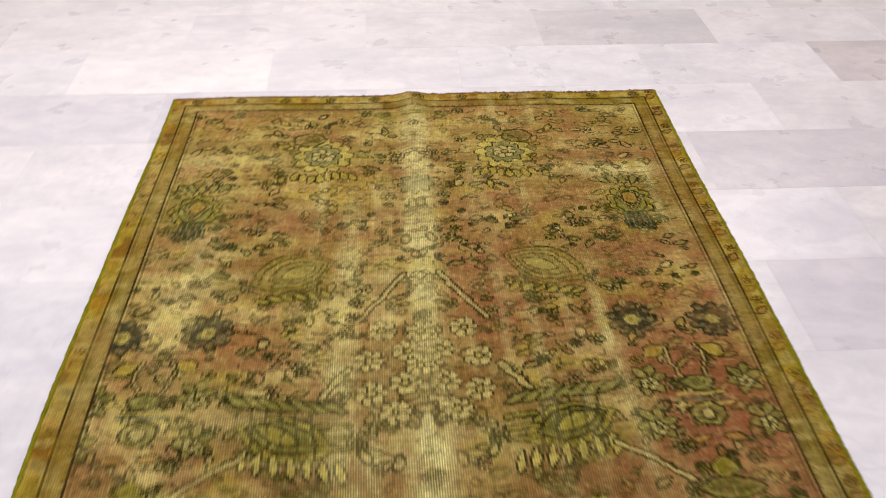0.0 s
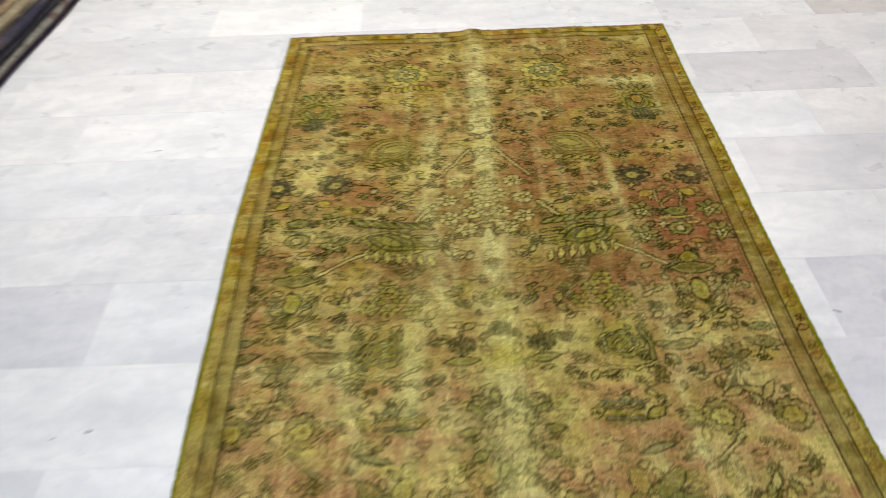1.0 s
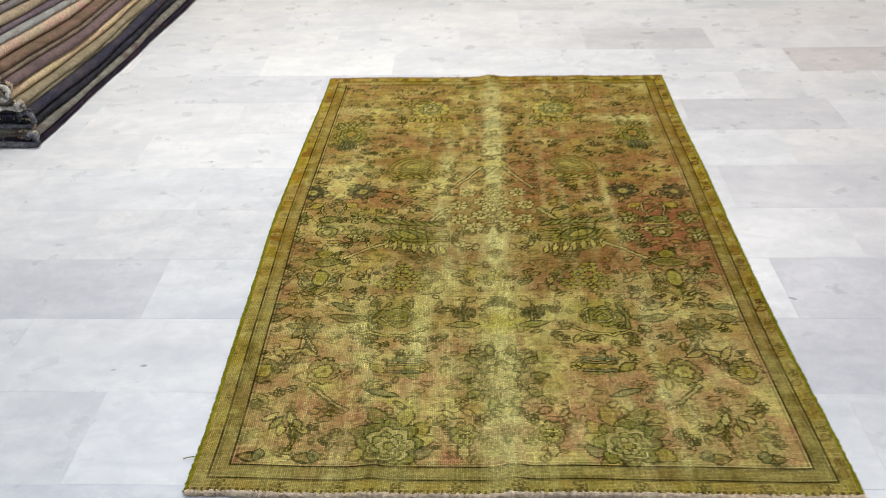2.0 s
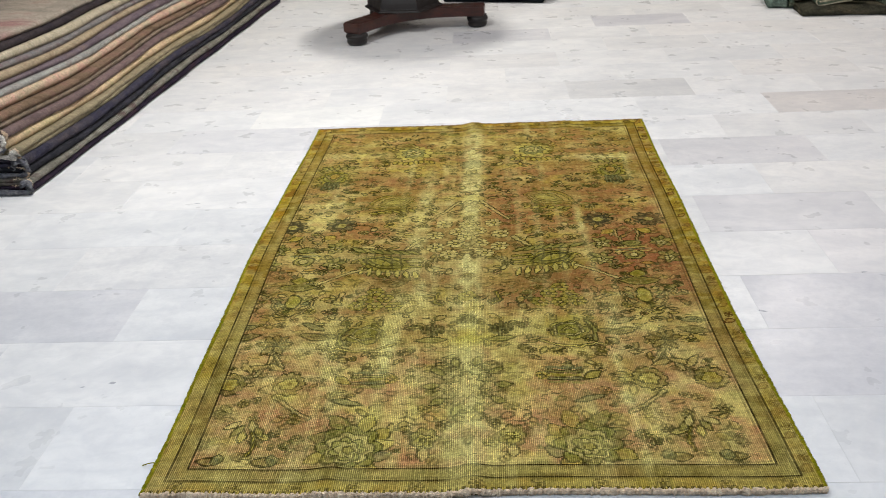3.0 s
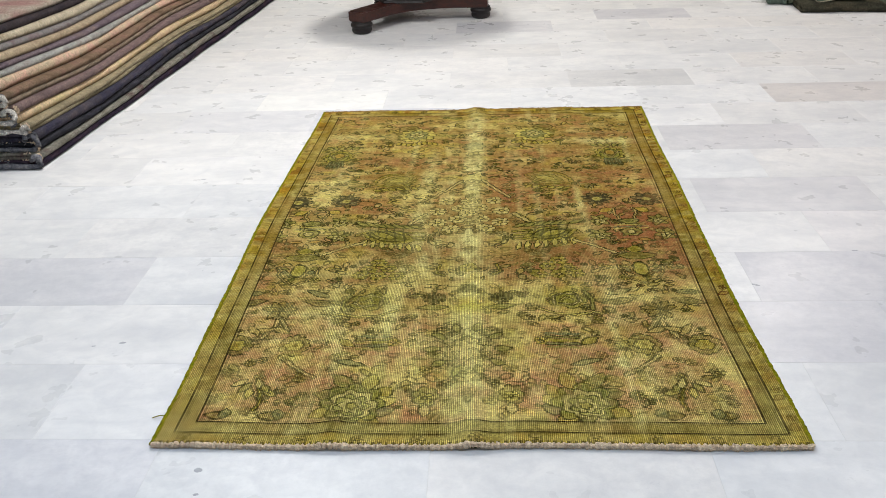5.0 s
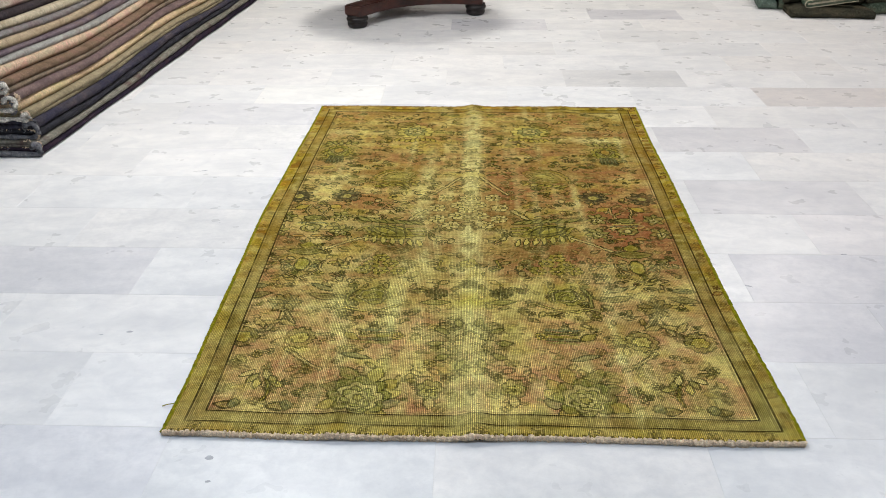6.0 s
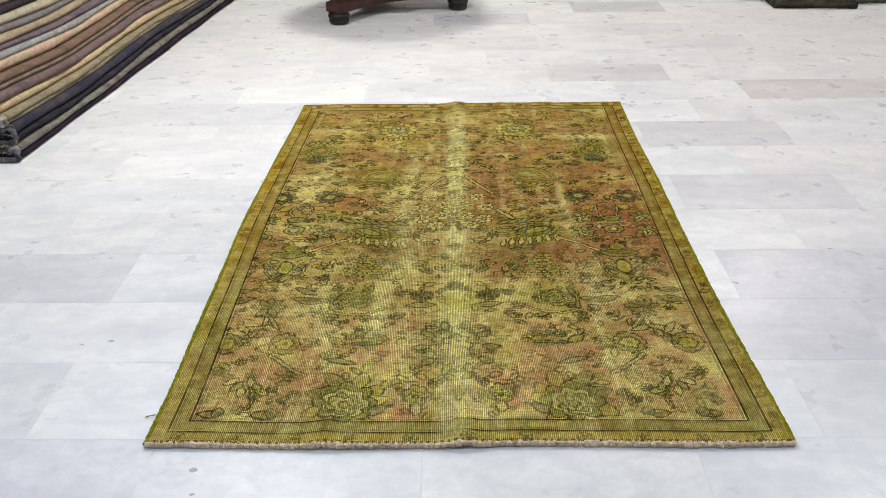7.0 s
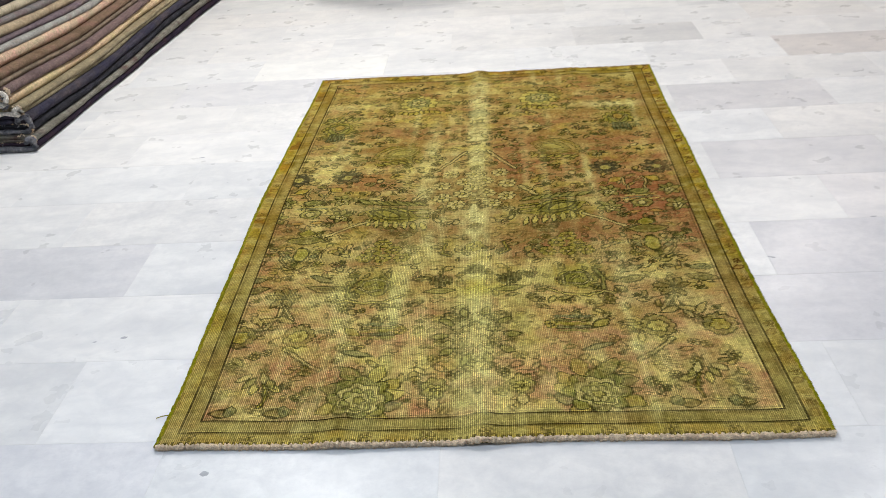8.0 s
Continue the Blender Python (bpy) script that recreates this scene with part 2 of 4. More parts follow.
first = ceiling_light()
for k, (x, y, tone, watts) in enumerate(LIGHTS):
    if k == 0:
        first.matrix_basis = pose(x, y, CEILING)
    else:
        copy_thing(first, pose(x, y, CEILING))
    data = bpy.data.lights.new("panel_light", "AREA")
    data.shape, data.size, data.energy, data.color = "SQUARE", 0.58, watts, tone
    new("panel_light", data).matrix_basis = pose(x, y, CEILING - 0.055)


# ---- the showpiece rug ----
RUG_W, RUG_L, AXIS = 1.5, 2.464, -0.02
NX, NY = 326, 616  # knots across and along


def ease(t):
    return t * t * (3 - 2 * t)


def cloud(x, y, sx, sy, seed):
    """Smooth random field 0..1 with cells sx by sy metres."""
    rng = np.random.RandomState(seed)
    grid = rng.rand(int(3.2 / sy) + 4, int(2.2 / sx) + 4)
    u, v = (x + 1.0) / sx, (y + 0.3) / sy
    i, j = np.floor(u).astype(int), np.floor(v).astype(int)
    fu, fv = ease(u - i), ease(v - j)
    top = grid[j, i] * (1 - fu) + grid[j, i + 1] * fu
    low = grid[j + 1, i] * (1 - fu) + grid[j + 1, i + 1] * fu
    return top * (1 - fv) + low * fv


def rug_edge(v, side):
    """Left (-1) or right (1) edge of the rug at v metres from its front."""
    t = v / RUG_L
    if side < 0:
        return -0.75 + 0.002 * np.exp(-((v - 0.22) / 0.2) ** 2) - 0.017 * np.abs(np.sin(np.pi * t)) ** 3 + 0.008 * t ** 5 + 0.0012 * np.sin(v * 9.1)
    return 0.75 - 0.011 * np.exp(-((v - 0.75) / 0.45) ** 2) + 0.011 * t ** 8 + 0.0012 * np.sin(v * 8.3 + 1.0)


def rug_front(x):
    return 0.004 * np.sin(x * 7.0 + 0.6) - 0.005 * np.exp(-((x + 0.02) / 0.08) ** 2)


def rug_lift(x, y):
    """Height of the pile over the floor: a fold line along the middle and soft waves."""
    ends = 0.45 + 0.55 * np.exp(-(y / 0.35) ** 2) + 0.5 * np.exp(-((y - RUG_L) / 0.3) ** 2)
    ridge = 0.011 * np.exp(-((x + 0.012) / 0.038) ** 2) * ends
    second = 0.007 * np.exp(-((x + 0.335) / 0.035) ** 2) * np.exp(-(y / 0.4) ** 2)
    third = 0.004 * np.exp(-((x - 0.4) / 0.06) ** 2) * np.exp(-((y - RUG_L) / 0.25) ** 2)
    return 0.008 + ridge + second + third + 0.0012 * np.sin(x * 17 + y * 3) * np.sin(y * 6 + 1)


class Loom:
    """Knots of the rug: a colour and a wear value for each, drawn motif by motif."""

    def __init__(self):
        self.u = (np.arange(NX) + 0.5) * RUG_W / NX - 0.75
        self.v = (np.arange(NY) + 0.5) * RUG_L / NY
        self.x, self.y = np.meshgrid(self.u, self.v)
        self.col = np.zeros((NY, NX, 3))
        self.kx, self.ky = self.x, self.y
        self.jx = (cloud(self.x, self.y, 0.016, 0.016, 7) - 0.5) * 0.007
        self.jy = (cloud(self.x, self.y, 0.016, 0.016, 8) - 0.5) * 0.007
        self.fade = np.ones((NY, NX))

    def window(self, cx, cy, r):
        i0, i1 = np.searchsorted(self.u, (cx - r, cx + r))
        j0, j1 = np.searchsorted(self.v, (cy - r, cy + r))
        s = (slice(j0, j1), slice(i0, i1))
        return s, self.kx[s] + self.jx[s] - cx, self.ky[s] + self.jy[s] - cy

    def dye(self, s, amount, colour):
        a = (np.clip(amount, 0, 1) * self.fade[s])[..., None]
        self.col[s] = self.col[s] * (1 - a) + np.array(colour) * a

    def wash(self, cx, cy, rx, ry, colour, a):
        d = ((self.x - cx) / rx) ** 2 + ((self.y - cy) / ry) ** 2
        self.dye((slice(None), slice(None)), a * np.exp(-d), colour)

    def shape(self, s, d, fill, line, w=0.0052, a=0.72, b=1.0, ring=0.32):
        """Fills where d is below nought and draws its outline."""
        if fill is not None:
            self.dye(s, np.clip(-d / 0.0015 + 0.5, 0, 1) * a, fill)
            self.dye(s, np.clip((0.003 - np.abs(d + 0.0075)) / 0.001 + 0.5, 0, 1) * a * ring, STRAW)
        if line is not None:
            self.dye(s, np.clip((w / 2 - np.abs(d)) / 0.001 + 0.5, 0, 1) * b, line)

    def blob(self, cx, cy, rx, ry, fill, line, turn=0.0, **more):
        s, x, y = self.window(cx, cy, max(rx, ry) + 0.01)
        c, n = math.cos(turn), math.sin(turn)
        p, q = x * c + y * n, y * c - x * n
        self.shape(s, (np.sqrt((p / rx) ** 2 + (q / ry) ** 2) - 1) * min(rx, ry), fill, line, **more)

    def leaf(self, cx, cy, length, width, turn, fill, line, **more):
        s, x, y = self.window(cx, cy, length * 0.6 + 0.01)
        c, n = math.cos(turn), math.sin(turn)
        p, q = x * c + y * n, y * c - x * n
        self.shape(s, np.maximum(np.abs(q) - width / 2 * (1 - (2 * p / length) ** 2), np.abs(p) - length / 2), fill, line, **more)

    def petals(self, cx, cy, r, n, fill, core, line, turn=0.0, **more):
        """A flower of separate petals round a core."""
        for k in range(n):
            a = turn + math.tau * k / n
            self.leaf(cx + 0.62 * r * math.cos(a), cy + 0.62 * r * math.sin(a), 0.8 * r, 1.9 * r * math.sin(math.pi / n), a, fill, line, **more)
        self.blob(cx, cy, 0.26 * r, 0.26 * r, core, line, **more)

    def scallop(self, cx, cy, r, n, fill, line, deep=0.2, flat=1.0, **more):
        s, x, y = self.window(cx, cy, r * 1.3 + 0.01)
        y = y / flat
        t = np.arctan2(y, x)
        self.shape(s, np.hypot(x, y) - r * (1 - deep + deep * np.abs(np.cos(n * t / 2))), fill, line, **more)

    def stroke(self, points, w, colour, line=None, a=0.85):
        xs, ys = [p[0] for p in points], [p[1] for p in points]
        cx, cy = (min(xs) + max(xs)) / 2, (min(ys) + max(ys)) / 2
        s, x, y = self.window(cx, cy, max(max(xs) - min(xs), max(ys) - min(ys)) / 2 + w + 0.012)
        d = np.full(x.shape, 9.0)
        for (ax, ay), (bx, by) in zip(points, points[1:]):
            ax, ay, bx, by = ax - cx, ay - cy, bx - cx, by - cy
            size = (bx - ax) ** 2 + (by - ay) ** 2 + 1e-9
            t = np.clip(((x - ax) * (bx - ax) + (y - ay) * (by - ay)) / size, 0, 1)
            d = np.minimum(d, np.hypot(x - ax - t * (bx - ax), y - ay - t * (by - ay)))
        self.shape(s, d - w / 2, colour, line, a=a)


DARK, SOOT, BROWN = lin(38, 37, 10), lin(48, 46, 30), lin(84, 62, 22)
OLIVE, GREEN, TEAL = lin(134, 124, 34), lin(104, 106, 44), lin(78, 92, 62)
TAN, PALE, STRAW = lin(172, 148, 84), lin(196, 180, 112), lin(186, 172, 84)
RUST, ROSE, GOLD, ORANGE = lin(142, 84, 54), lin(162, 114, 78), lin(160, 142, 44), lin(158, 114, 44)


def weave_rug():
    w = Loom()
    x, y = w.x, w.y
    full = (slice(None), slice(None))
    # ground colours, unevenly faded
    w.col[:] = np.array(lin(162, 136, 70))
    w.dye(full, np.clip(cloud(x, y, 0.16, 0.10, 11) * 2.2 - 0.75, 0, 1) * 0.75, lin(150, 110, 66))
    w.dye(full, np.clip(cloud(x, y, 0.09, 0.06, 12) * 2.6 - 1.3, 0, 1) * 0.7, lin(178, 160, 96))
    w.dye(full, np.clip(cloud(x, y, 0.07, 0.05, 13) * 2.6 - 1.4, 0, 1) * 0.55, lin(136, 124, 50))
    for cx, cy, rx, ry, c, a in (
            (0.53, 1.08, 0.17, 0.17, RUST, 0.9), (0.14, 1.42, 0.12, 0.16, RUST, 0.7), (-0.40, 1.42, 0.14, 0.10, RUST, 0.5),
            (0.64, 0.83, 0.09, 0.07, RUST, 0.75), (0.3, 0.86, 0.15, 0.06, RUST, 0.6), (-0.43, 1.03, 0.2, 0.05, RUST, 0.5),
            (0.11, 0.28, 0.14, 0.12, ROSE, 0.7), (0.55, 0.15, 0.14, 0.06, ROSE, 0.5), (-0.25, 0.42, 0.2, 0.06, ROSE, 0.6)):
        w.wash(cx, cy, rx, ry, c, a)
    for cx, cy, rx, ry, c, a in (
            (0.40, 1.60, 0.10, 0.14, RUST, 0.6), (0.13, 1.75, 0.14, 0.22, ROSE, 0.55), (-0.28, 1.65, 0.12, 0.10, RUST, 0.4),
            (0.2, 0.73, 0.10, 0.05, OLIVE, 0.85), (-0.23, 0.76, 0.12, 0.06, OLIVE, 0.75), (-0.02, 0.61, 0.07, 0.05, GOLD, 0.6),
            (-0.5, 0.2, 0.25, 0.12, lin(152, 132, 84), 0.5), (0.5, 1.5, 0.2, 0.2, RUST, 0.35), (-0.3, 0.12, 0.12, 0.08, ROSE, 0.5)):
        w.wash(cx, cy, rx, ry, c, a)

    # worn streaks down to the bare warp
    streak = np.clip(cloud(x, y, 0.035, 0.55, 41) * 3.0 - 1.9, 0, 1) * cloud(x, y, 0.3, 0.22, 42)
    band = np.clip(cloud(x, y, 0.5, 0.035, 43) * 3.2 - 2.2, 0, 1) * cloud(x, y, 0.2, 0.3, 44)
    bare = 0.55 * streak + 0.42 * band
    for cx, cy, rx, ry, a in (
            (-0.018, 1.8, 0.036, 0.55, 1.2), (-0.02, 0.75, 0.05, 0.3, 0.75), (-0.025, 0.22, 0.042, 0.26, 1.2), (-0.24, 0.66, 0.03, 0.16, 0.7), (0.372, 1.36, 0.014, 0.15, 0.75), (0.385, 1.08, 0.016, 0.13, 0.6), (0.385, 0.28, 0.012, 0.22, 0.7), (-0.19, 1.3, 0.035, 0.35, 0.6), (-0.16, 0.95, 0.05, 0.12, 0.25), (-0.55, 1.5, 0.06, 0.12, 0.4),
            (0.40, 0.68, 0.028, 0.12, 0.7), (-0.185, 1.7, 0.03, 0.16, 0.4), (-0.18, 0.85, 0.04, 0.12, 0.5), (-0.40, 0.62, 0.03, 0.14, 0.6),
            (0.52, 2.01, 0.13, 0.035, 0.75), (-0.50, 2.09, 0.16, 0.04, 0.5), (0.13, 0.64, 0.03, 0.05, 0.6), (0.47, 0.66, 0.09, 0.03, 0.5)):
        bare = bare + a * np.exp(-((x - cx) / rx) ** 2 - ((y - cy) / ry) ** 2)
    for cx, cy, rx, ry, a in (
            (-0.55, 1.75, 0.05, 0.2, 0.3), (-0.38, 0.88, 0.03, 0.05, 0.5), (0.3, 0.10, 0.012, 0.09, 0.5), (-0.02, 1.1, 0.018, 0.35, 0.4)):
        bare = bare + a * np.exp(-((x - cx) / rx) ** 2 - ((y - cy) / ry) ** 2)
    bare = np.clip(bare * (0.45 + 1.2 * cloud(x, y, 0.02, 0.05, 45)) * (0.6 + 0.7 * cloud(x, y, 0.05, 0.11, 81)), 0, 0.95)
    near = np.clip(1.15 - y / 0.95, 0, 1)
    strip = cloud(x, y, 0.03, 0.16, 82) * 0.55 + cloud(x, y, 0.09, 0.12, 83) * 0.45
    bare = np.clip(bare + np.interp(y, (0.0, 0.25, 0.7, 1.0), (0.25, 0.42, 0.62, 0.0)) * np.clip(strip * 4.5 - 2.6, 0, 1), 0, 0.95)
    w.dye(full, near * 0.5, lin(188, 156, 104))
    w.dye(full, bare * 0.95, lin(208, 202, 134))
    mottle = cloud(x, y, 0.075, 0.07, 61) * 0.65 + cloud(x, y, 0.024, 0.035, 62) * 0.35
    w.dye(full, np.clip(mottle * 4.5 - 2.4, 0, 1) * 0.72, lin(206, 190, 112))
    w.dye(full, np.clip(1.8 - mottle * 4, 0, 1) * 0.42, lin(134, 94, 48))

    # unfaded rust of the middle, stronger towards one side, broken by patches
    patch = cloud(x, y, 0.13, 0.09, 75) * 0.6 + cloud(x, y, 0.05, 0.03, 76) * 0.4
    middle = np.interp(y, (0.74, 0.88, 1.55, 1.75, 2.2, 2.35), (0.0, 1.0, 0.85, 0.5, 0.4, 0.15)) * np.interp(x, (-0.7, 0.05, 0.6), (0.45, 0.75, 1.1))
    w.dye(full, middle * np.clip(patch * 2.6 - 0.65, 0.08, 1) * 0.72 * (1 - 0.9 * np.clip(bare * 1.3, 0, 1)), lin(132, 84, 48))
    w.dye(full, np.interp(y, (1.5, 1.75, 2.4), (0.0, 0.5, 0.35)) * np.clip(cloud(x, y, 0.2, 0.07, 79) * 2.2 - 0.5, 0, 1) * (1 - np.clip(bare, 0, 1)), lin(124, 108, 38))
    # brown weft bands right across
    w.dye(full, np.clip(cloud(x, y, 0.7, 0.03, 80) * 3 - 1.9, 0, 1) * np.interp(y, (0.5, 0.8, 2.0), (0.2, 0.5, 0.4)), lin(112, 78, 38))
    # pink and green patches of the bleached near part
    w.dye(full, near * np.clip(cloud(x, y, 0.06, 0.045, 77) * 3.4 - 1.7, 0, 1) * 0.62, lin(176, 120, 88))
    w.dye(full, near * np.clip(cloud(x, y, 0.05, 0.06, 78) * 3.4 - 1.8, 0, 1) * 0.5, lin(158, 156, 84))
    for s in (1, -1):
        w.wash(AXIS + s * 0.29, 0.655, 0.11, 0.065, lin(126, 122, 24), 0.75)
    w.wash(AXIS + 0.01, 0.63, 0.06, 0.05, lin(168, 164, 40), 0.8)
    w.wash(0.25, 1.85, 0.5, 0.25, lin(146, 104, 60), 0.25)
    w.wash(0.54, 1.16, 0.14, 0.24, lin(134, 76, 48), 0.6)
    w.wash(0.16, 1.5, 0.12, 0.2, lin(138, 86, 50), 0.45)
    w.wash(0.20, 0.84, 0.22, 0.07, lin(124, 80, 42), 0.5)
    w.wash(-0.38, 0.80, 0.2, 0.05, lin(120, 84, 42), 0.45)
    pink = cloud(x, y, 0.11, 0.05, 71) * 0.65 + cloud(x, y, 0.03, 0.02, 72) * 0.35
    w.dye(full, np.clip(pink * 5 - 2.9, 0, 1) * 0.4 * (1 - bare), lin(160, 106, 70))
    acid = cloud(x, y, 0.10, 0.06, 73) * 0.7 + cloud(x, y, 0.025, 0.03, 74) * 0.3
    w.dye(full, np.clip(acid * 5 - 3.2, 0, 1) * 0.38, lin(176, 164, 62))

    # small filling motifs, mirrored over the long axis
    rng = random.Random(21)
    w.fade = np.clip(0.35 + 0.9 * cloud(x, y, 0.10, 0.07, 31), 0, 1) * np.interp(y, (0.3, 0.9), (0.72, 1.0))
    for k in range(1050):
        px, py = rng.uniform(0.0, 0.66), rng.uniform(0.10, 2.36)
        kind, size, turn = rng.random(), rng.uniform(0.009, 0.021), rng.uniform(0, math.tau)
        fill = rng.choice((OLIVE, TAN, GREEN, PALE, ROSE, GOLD, BROWN))
        for s in (1, -1):
            cx, a = AXIS + s * px, turn if s > 0 else math.pi - turn
            if kind < 0.38:
                w.leaf(cx, py, size * 2.2, size, a, fill, DARK, a=0.4, b=1.0)
            elif kind < 0.58:
                w.petals(cx, py, size, 6, fill, GOLD, DARK, a, a=0.4, b=1.0)
            elif kind < 0.85:
                q = size * 1.6
                w.stroke([(cx + q * math.cos(a + t) * (1 - 0.18 * t), py + 0.6 * q * math.sin(a + t) * (1 - 0.18 * t)) for t in (0, 0.6, 1.2, 1.8, 2.6)], 0.004, DARK, a=0.95)
            else:
                w.blob(cx, py, size, size * 0.6, fill, DARK, a, a=0.4, b=1.0)

    # broken horizontal bars and stepped curls of dark wool
    for k in range(800):
        px, py = rng.uniform(0.0, 0.66), rng.uniform(0.10, 2.36)
        size, kind = rng.uniform(0.006, 0.018), rng.random()
        ink = DARK if rng.random() < 0.7 else lin(84, 84, 34)
        for s in (1, -1):
            if rng.random() < 0.18:
                continue
            cx = AXIS + s * px
            if kind < 0.4:
                w.stroke([(cx - s * size, py), (cx + s * size, py + 0.003)], 0.0042, ink, a=0.9)
            elif kind < 0.75:
                w.stroke([(cx - s * size, py - size * 0.5), (cx - s * size * 0.3, py), (cx + s * size * 0.4, py), (cx + s * size, py + size * 0.6), (cx + s * size * 0.9, py + size * 1.2)], 0.0042, ink, a=0.9)
            else:
                w.leaf(cx, py, size * 2.6, size * 1.2, 0.3 * s, lin(112, 104, 44), ink, a=0.4)

    # green and dark shade round the large motifs
    for s in (1, -1):
        for cx, cy, rx, ry, c, a in ((0.285, 0.16, 0.09, 0.075, GREEN, 0.5), (0.27, 1.09, 0.12, 0.08, lin(88, 82, 28), 0.7), (0.10, 0.665, 0.04, 0.05, GREEN, 0.5), (0.545, 0.60, 0.05, 0.05, BROWN, 0.35),
                                     (0.56, 1.86, 0.07, 0.09, OLIVE, 0.5), (0.26, 2.11, 0.10, 0.07, OLIVE, 0.4), (0.29, 1.57, 0.10, 0.10, lin(116, 104, 34), 0.5), (0.22, 0.95, 0.14, 0.07, lin(100, 80, 34), 0.55), (0.535, 0.86, 0.07, 0.08, GREEN, 0.4)):
            w.wash(AXIS + s * cx, cy, rx, ry, c, a)

    # the large drawn motifs
    w.fade = np.clip((0.72 + 0.4 * cloud(x, y, 0.12, 0.08, 32)) * (0.66 + 0.7 * cloud(x, y, 0.018, 0.012, 33)), 0, 1) * np.interp(y, (0.0, 0.6, 1.0), (0.88, 0.92, 1.0))
    for s in (1, -1):
        def at(dx):
            return AXIS + s * dx

        def turned(a):
            return a if s > 0 else math.pi - a
        # dark star flowers
        for dx, dy in ((0.455, 1.388), (0.632, 1.382)):
            w.scallop(at(dx), dy, 0.056, 9, SOOT, DARK, 0.3, 1.05, a=0.95, ring=0.0)
            w.petals(at(dx), dy, 0.018, 6, STRAW, GOLD, None, a=0.6, ring=0.0)
            for k in range(9):
                t = math.tau * k / 9
                w.blob(at(dx) + 0.043 * math.cos(t), dy + 0.043 * math.sin(t), 0.006, 0.006, TAN, None, a=0.4, ring=0.0)
        # horned vase with yellow leaves
        for sx in (-1, 1):
            w.stroke([(at(0.542), 1.175), (at(0.542 + sx * 0.025), 1.22), (at(0.542 + sx * 0.04), 1.27), (at(0.542 + sx * 0.03), 1.305)], 0.009, TAN, DARK)
            w.leaf(at(0.542 + sx * 0.062), 1.288, 0.055, 0.034, turned(-0.5 * sx), GOLD, DARK)
        w.blob(at(0.545), 1.195, 0.034, 0.020, GREEN, DARK)
        for k in range(3):
            w.stroke([(at(0.50 - 0.006 * k), 1.165 - 0.014 * k), (at(0.59 + 0.006 * k), 1.165 - 0.014 * k)], 0.006, (STRAW, TEAL, STRAW)[k], None)
        w.blob(at(0.545), 1.112, 0.036, 0.03, GREEN, DARK)
        w.blob(at(0.545), 1.112, 0.014, 0.016, PALE, DARK)
        w.leaf(at(0.515), 1.05, 0.05, 0.02, 0.2, ORANGE, DARK)
        w.leaf(at(0.58), 1.05, 0.05, 0.02, -0.2, ORANGE, DARK)
        # leaf sprays beside the vase
        for dx, dy in ((0.45, 1.205), (0.44, 1.09), (0.645, 1.20), (0.655, 1.09)):
            for t in (0.3, 1.3, 2.3, 3.4, 4.4, 5.4):
                w.leaf(at(dx) + 0.022 * math.cos(t), dy + 0.026 * math.sin(t), 0.042, 0.024, t, GREEN, DARK)
            w.petals(at(dx), dy - 0.01, 0.018, 5, PALE, GOLD, DARK)
        # great curled leaf with fingers
        w.leaf(at(0.27), 1.09, 0.20, 0.11, turned(0.35), OLIVE, DARK)
        w.leaf(at(0.275), 1.095, 0.15, 0.075, turned(0.35), lin(88, 86, 32), DARK, a=0.8, w=0.008)
        w.leaf(at(0.285), 1.10, 0.10, 0.04, turned(0.5), lin(150, 138, 50), DARK, w=0.007)
        for k in range(5):
            w.stroke([(at(0.21 + 0.03 * k), 1.03 + 0.012 * k), (at(0.225 + 0.028 * k), 1.15 + 0.004 * k)], 0.006, DARK, a=0.8)
        for k in range(7):
            px = 0.165 + 0.03 * k
            w.leaf(at(px), 1.005 + 0.006 * k, 0.06, 0.02, turned(1.35 + 0.05 * k), STRAW, DARK)
            w.leaf(at(px + 0.02), 1.165 + 0.004 * k, 0.075, 0.022, turned(0.5 + 0.03 * k), GREEN, DARK)
        for k in range(3):
            w.stroke([(at(0.15), 1.06 + 0.028 * k), (at(0.21), 1.065 + 0.028 * k)], 0.011, OLIVE, DARK)
        # striped curled leaf above
        for k, (size, wide, c) in enumerate(((0.21, 0.135, OLIVE), (0.175, 0.105, TAN), (0.135, 0.075, GREEN), (0.09, 0.042, STRAW))):
            w.leaf(at(0.295 - 0.004 * k), 1.59, size, wide, turned(-0.45), c, DARK, a=0.4, b=0.8, ring=0.1)
        for k in range(6):
            w.leaf(at(0.215 + 0.028 * k), 1.51 - 0.004 * k, 0.045, 0.02, turned(0.9 - 0.1 * k), OLIVE, DARK)
        # cup with an orange heart
        w.scallop(at(0.56), 1.85, 0.062, 11, OLIVE, DARK, 0.2, 1.2)
        w.blob(at(0.56), 1.85, 0.042, 0.05, GREEN, DARK)
        w.blob(at(0.56), 1.866, 0.022, 0.026, ORANGE, DARK)
        w.stroke([(at(0.525), 1.875), (at(0.56), 1.815), (at(0.595), 1.875)], 0.008, TAN, DARK)
        for k in range(5):
            w.stroke([(at(0.535 + 0.0125 * k), 1.80), (at(0.53 + 0.015 * k), 1.735)], 0.009, TEAL, DARK)
        for k in range(5):
            w.leaf(at(0.505 + 0.0275 * k), 1.955, 0.05, 0.022, turned(2.2 - 0.3 * k), GREEN, DARK)
        # flower cluster near the far end
        w.scallop(at(0.255), 2.11, 0.085, 12, STRAW, DARK, 0.25, 1.1)
        w.scallop(at(0.255), 2.11, 0.055, 9, TEAL, DARK, 0.25, 1.1)
        w.petals(at(0.255), 2.11, 0.035, 7, PALE, OLIVE, DARK)
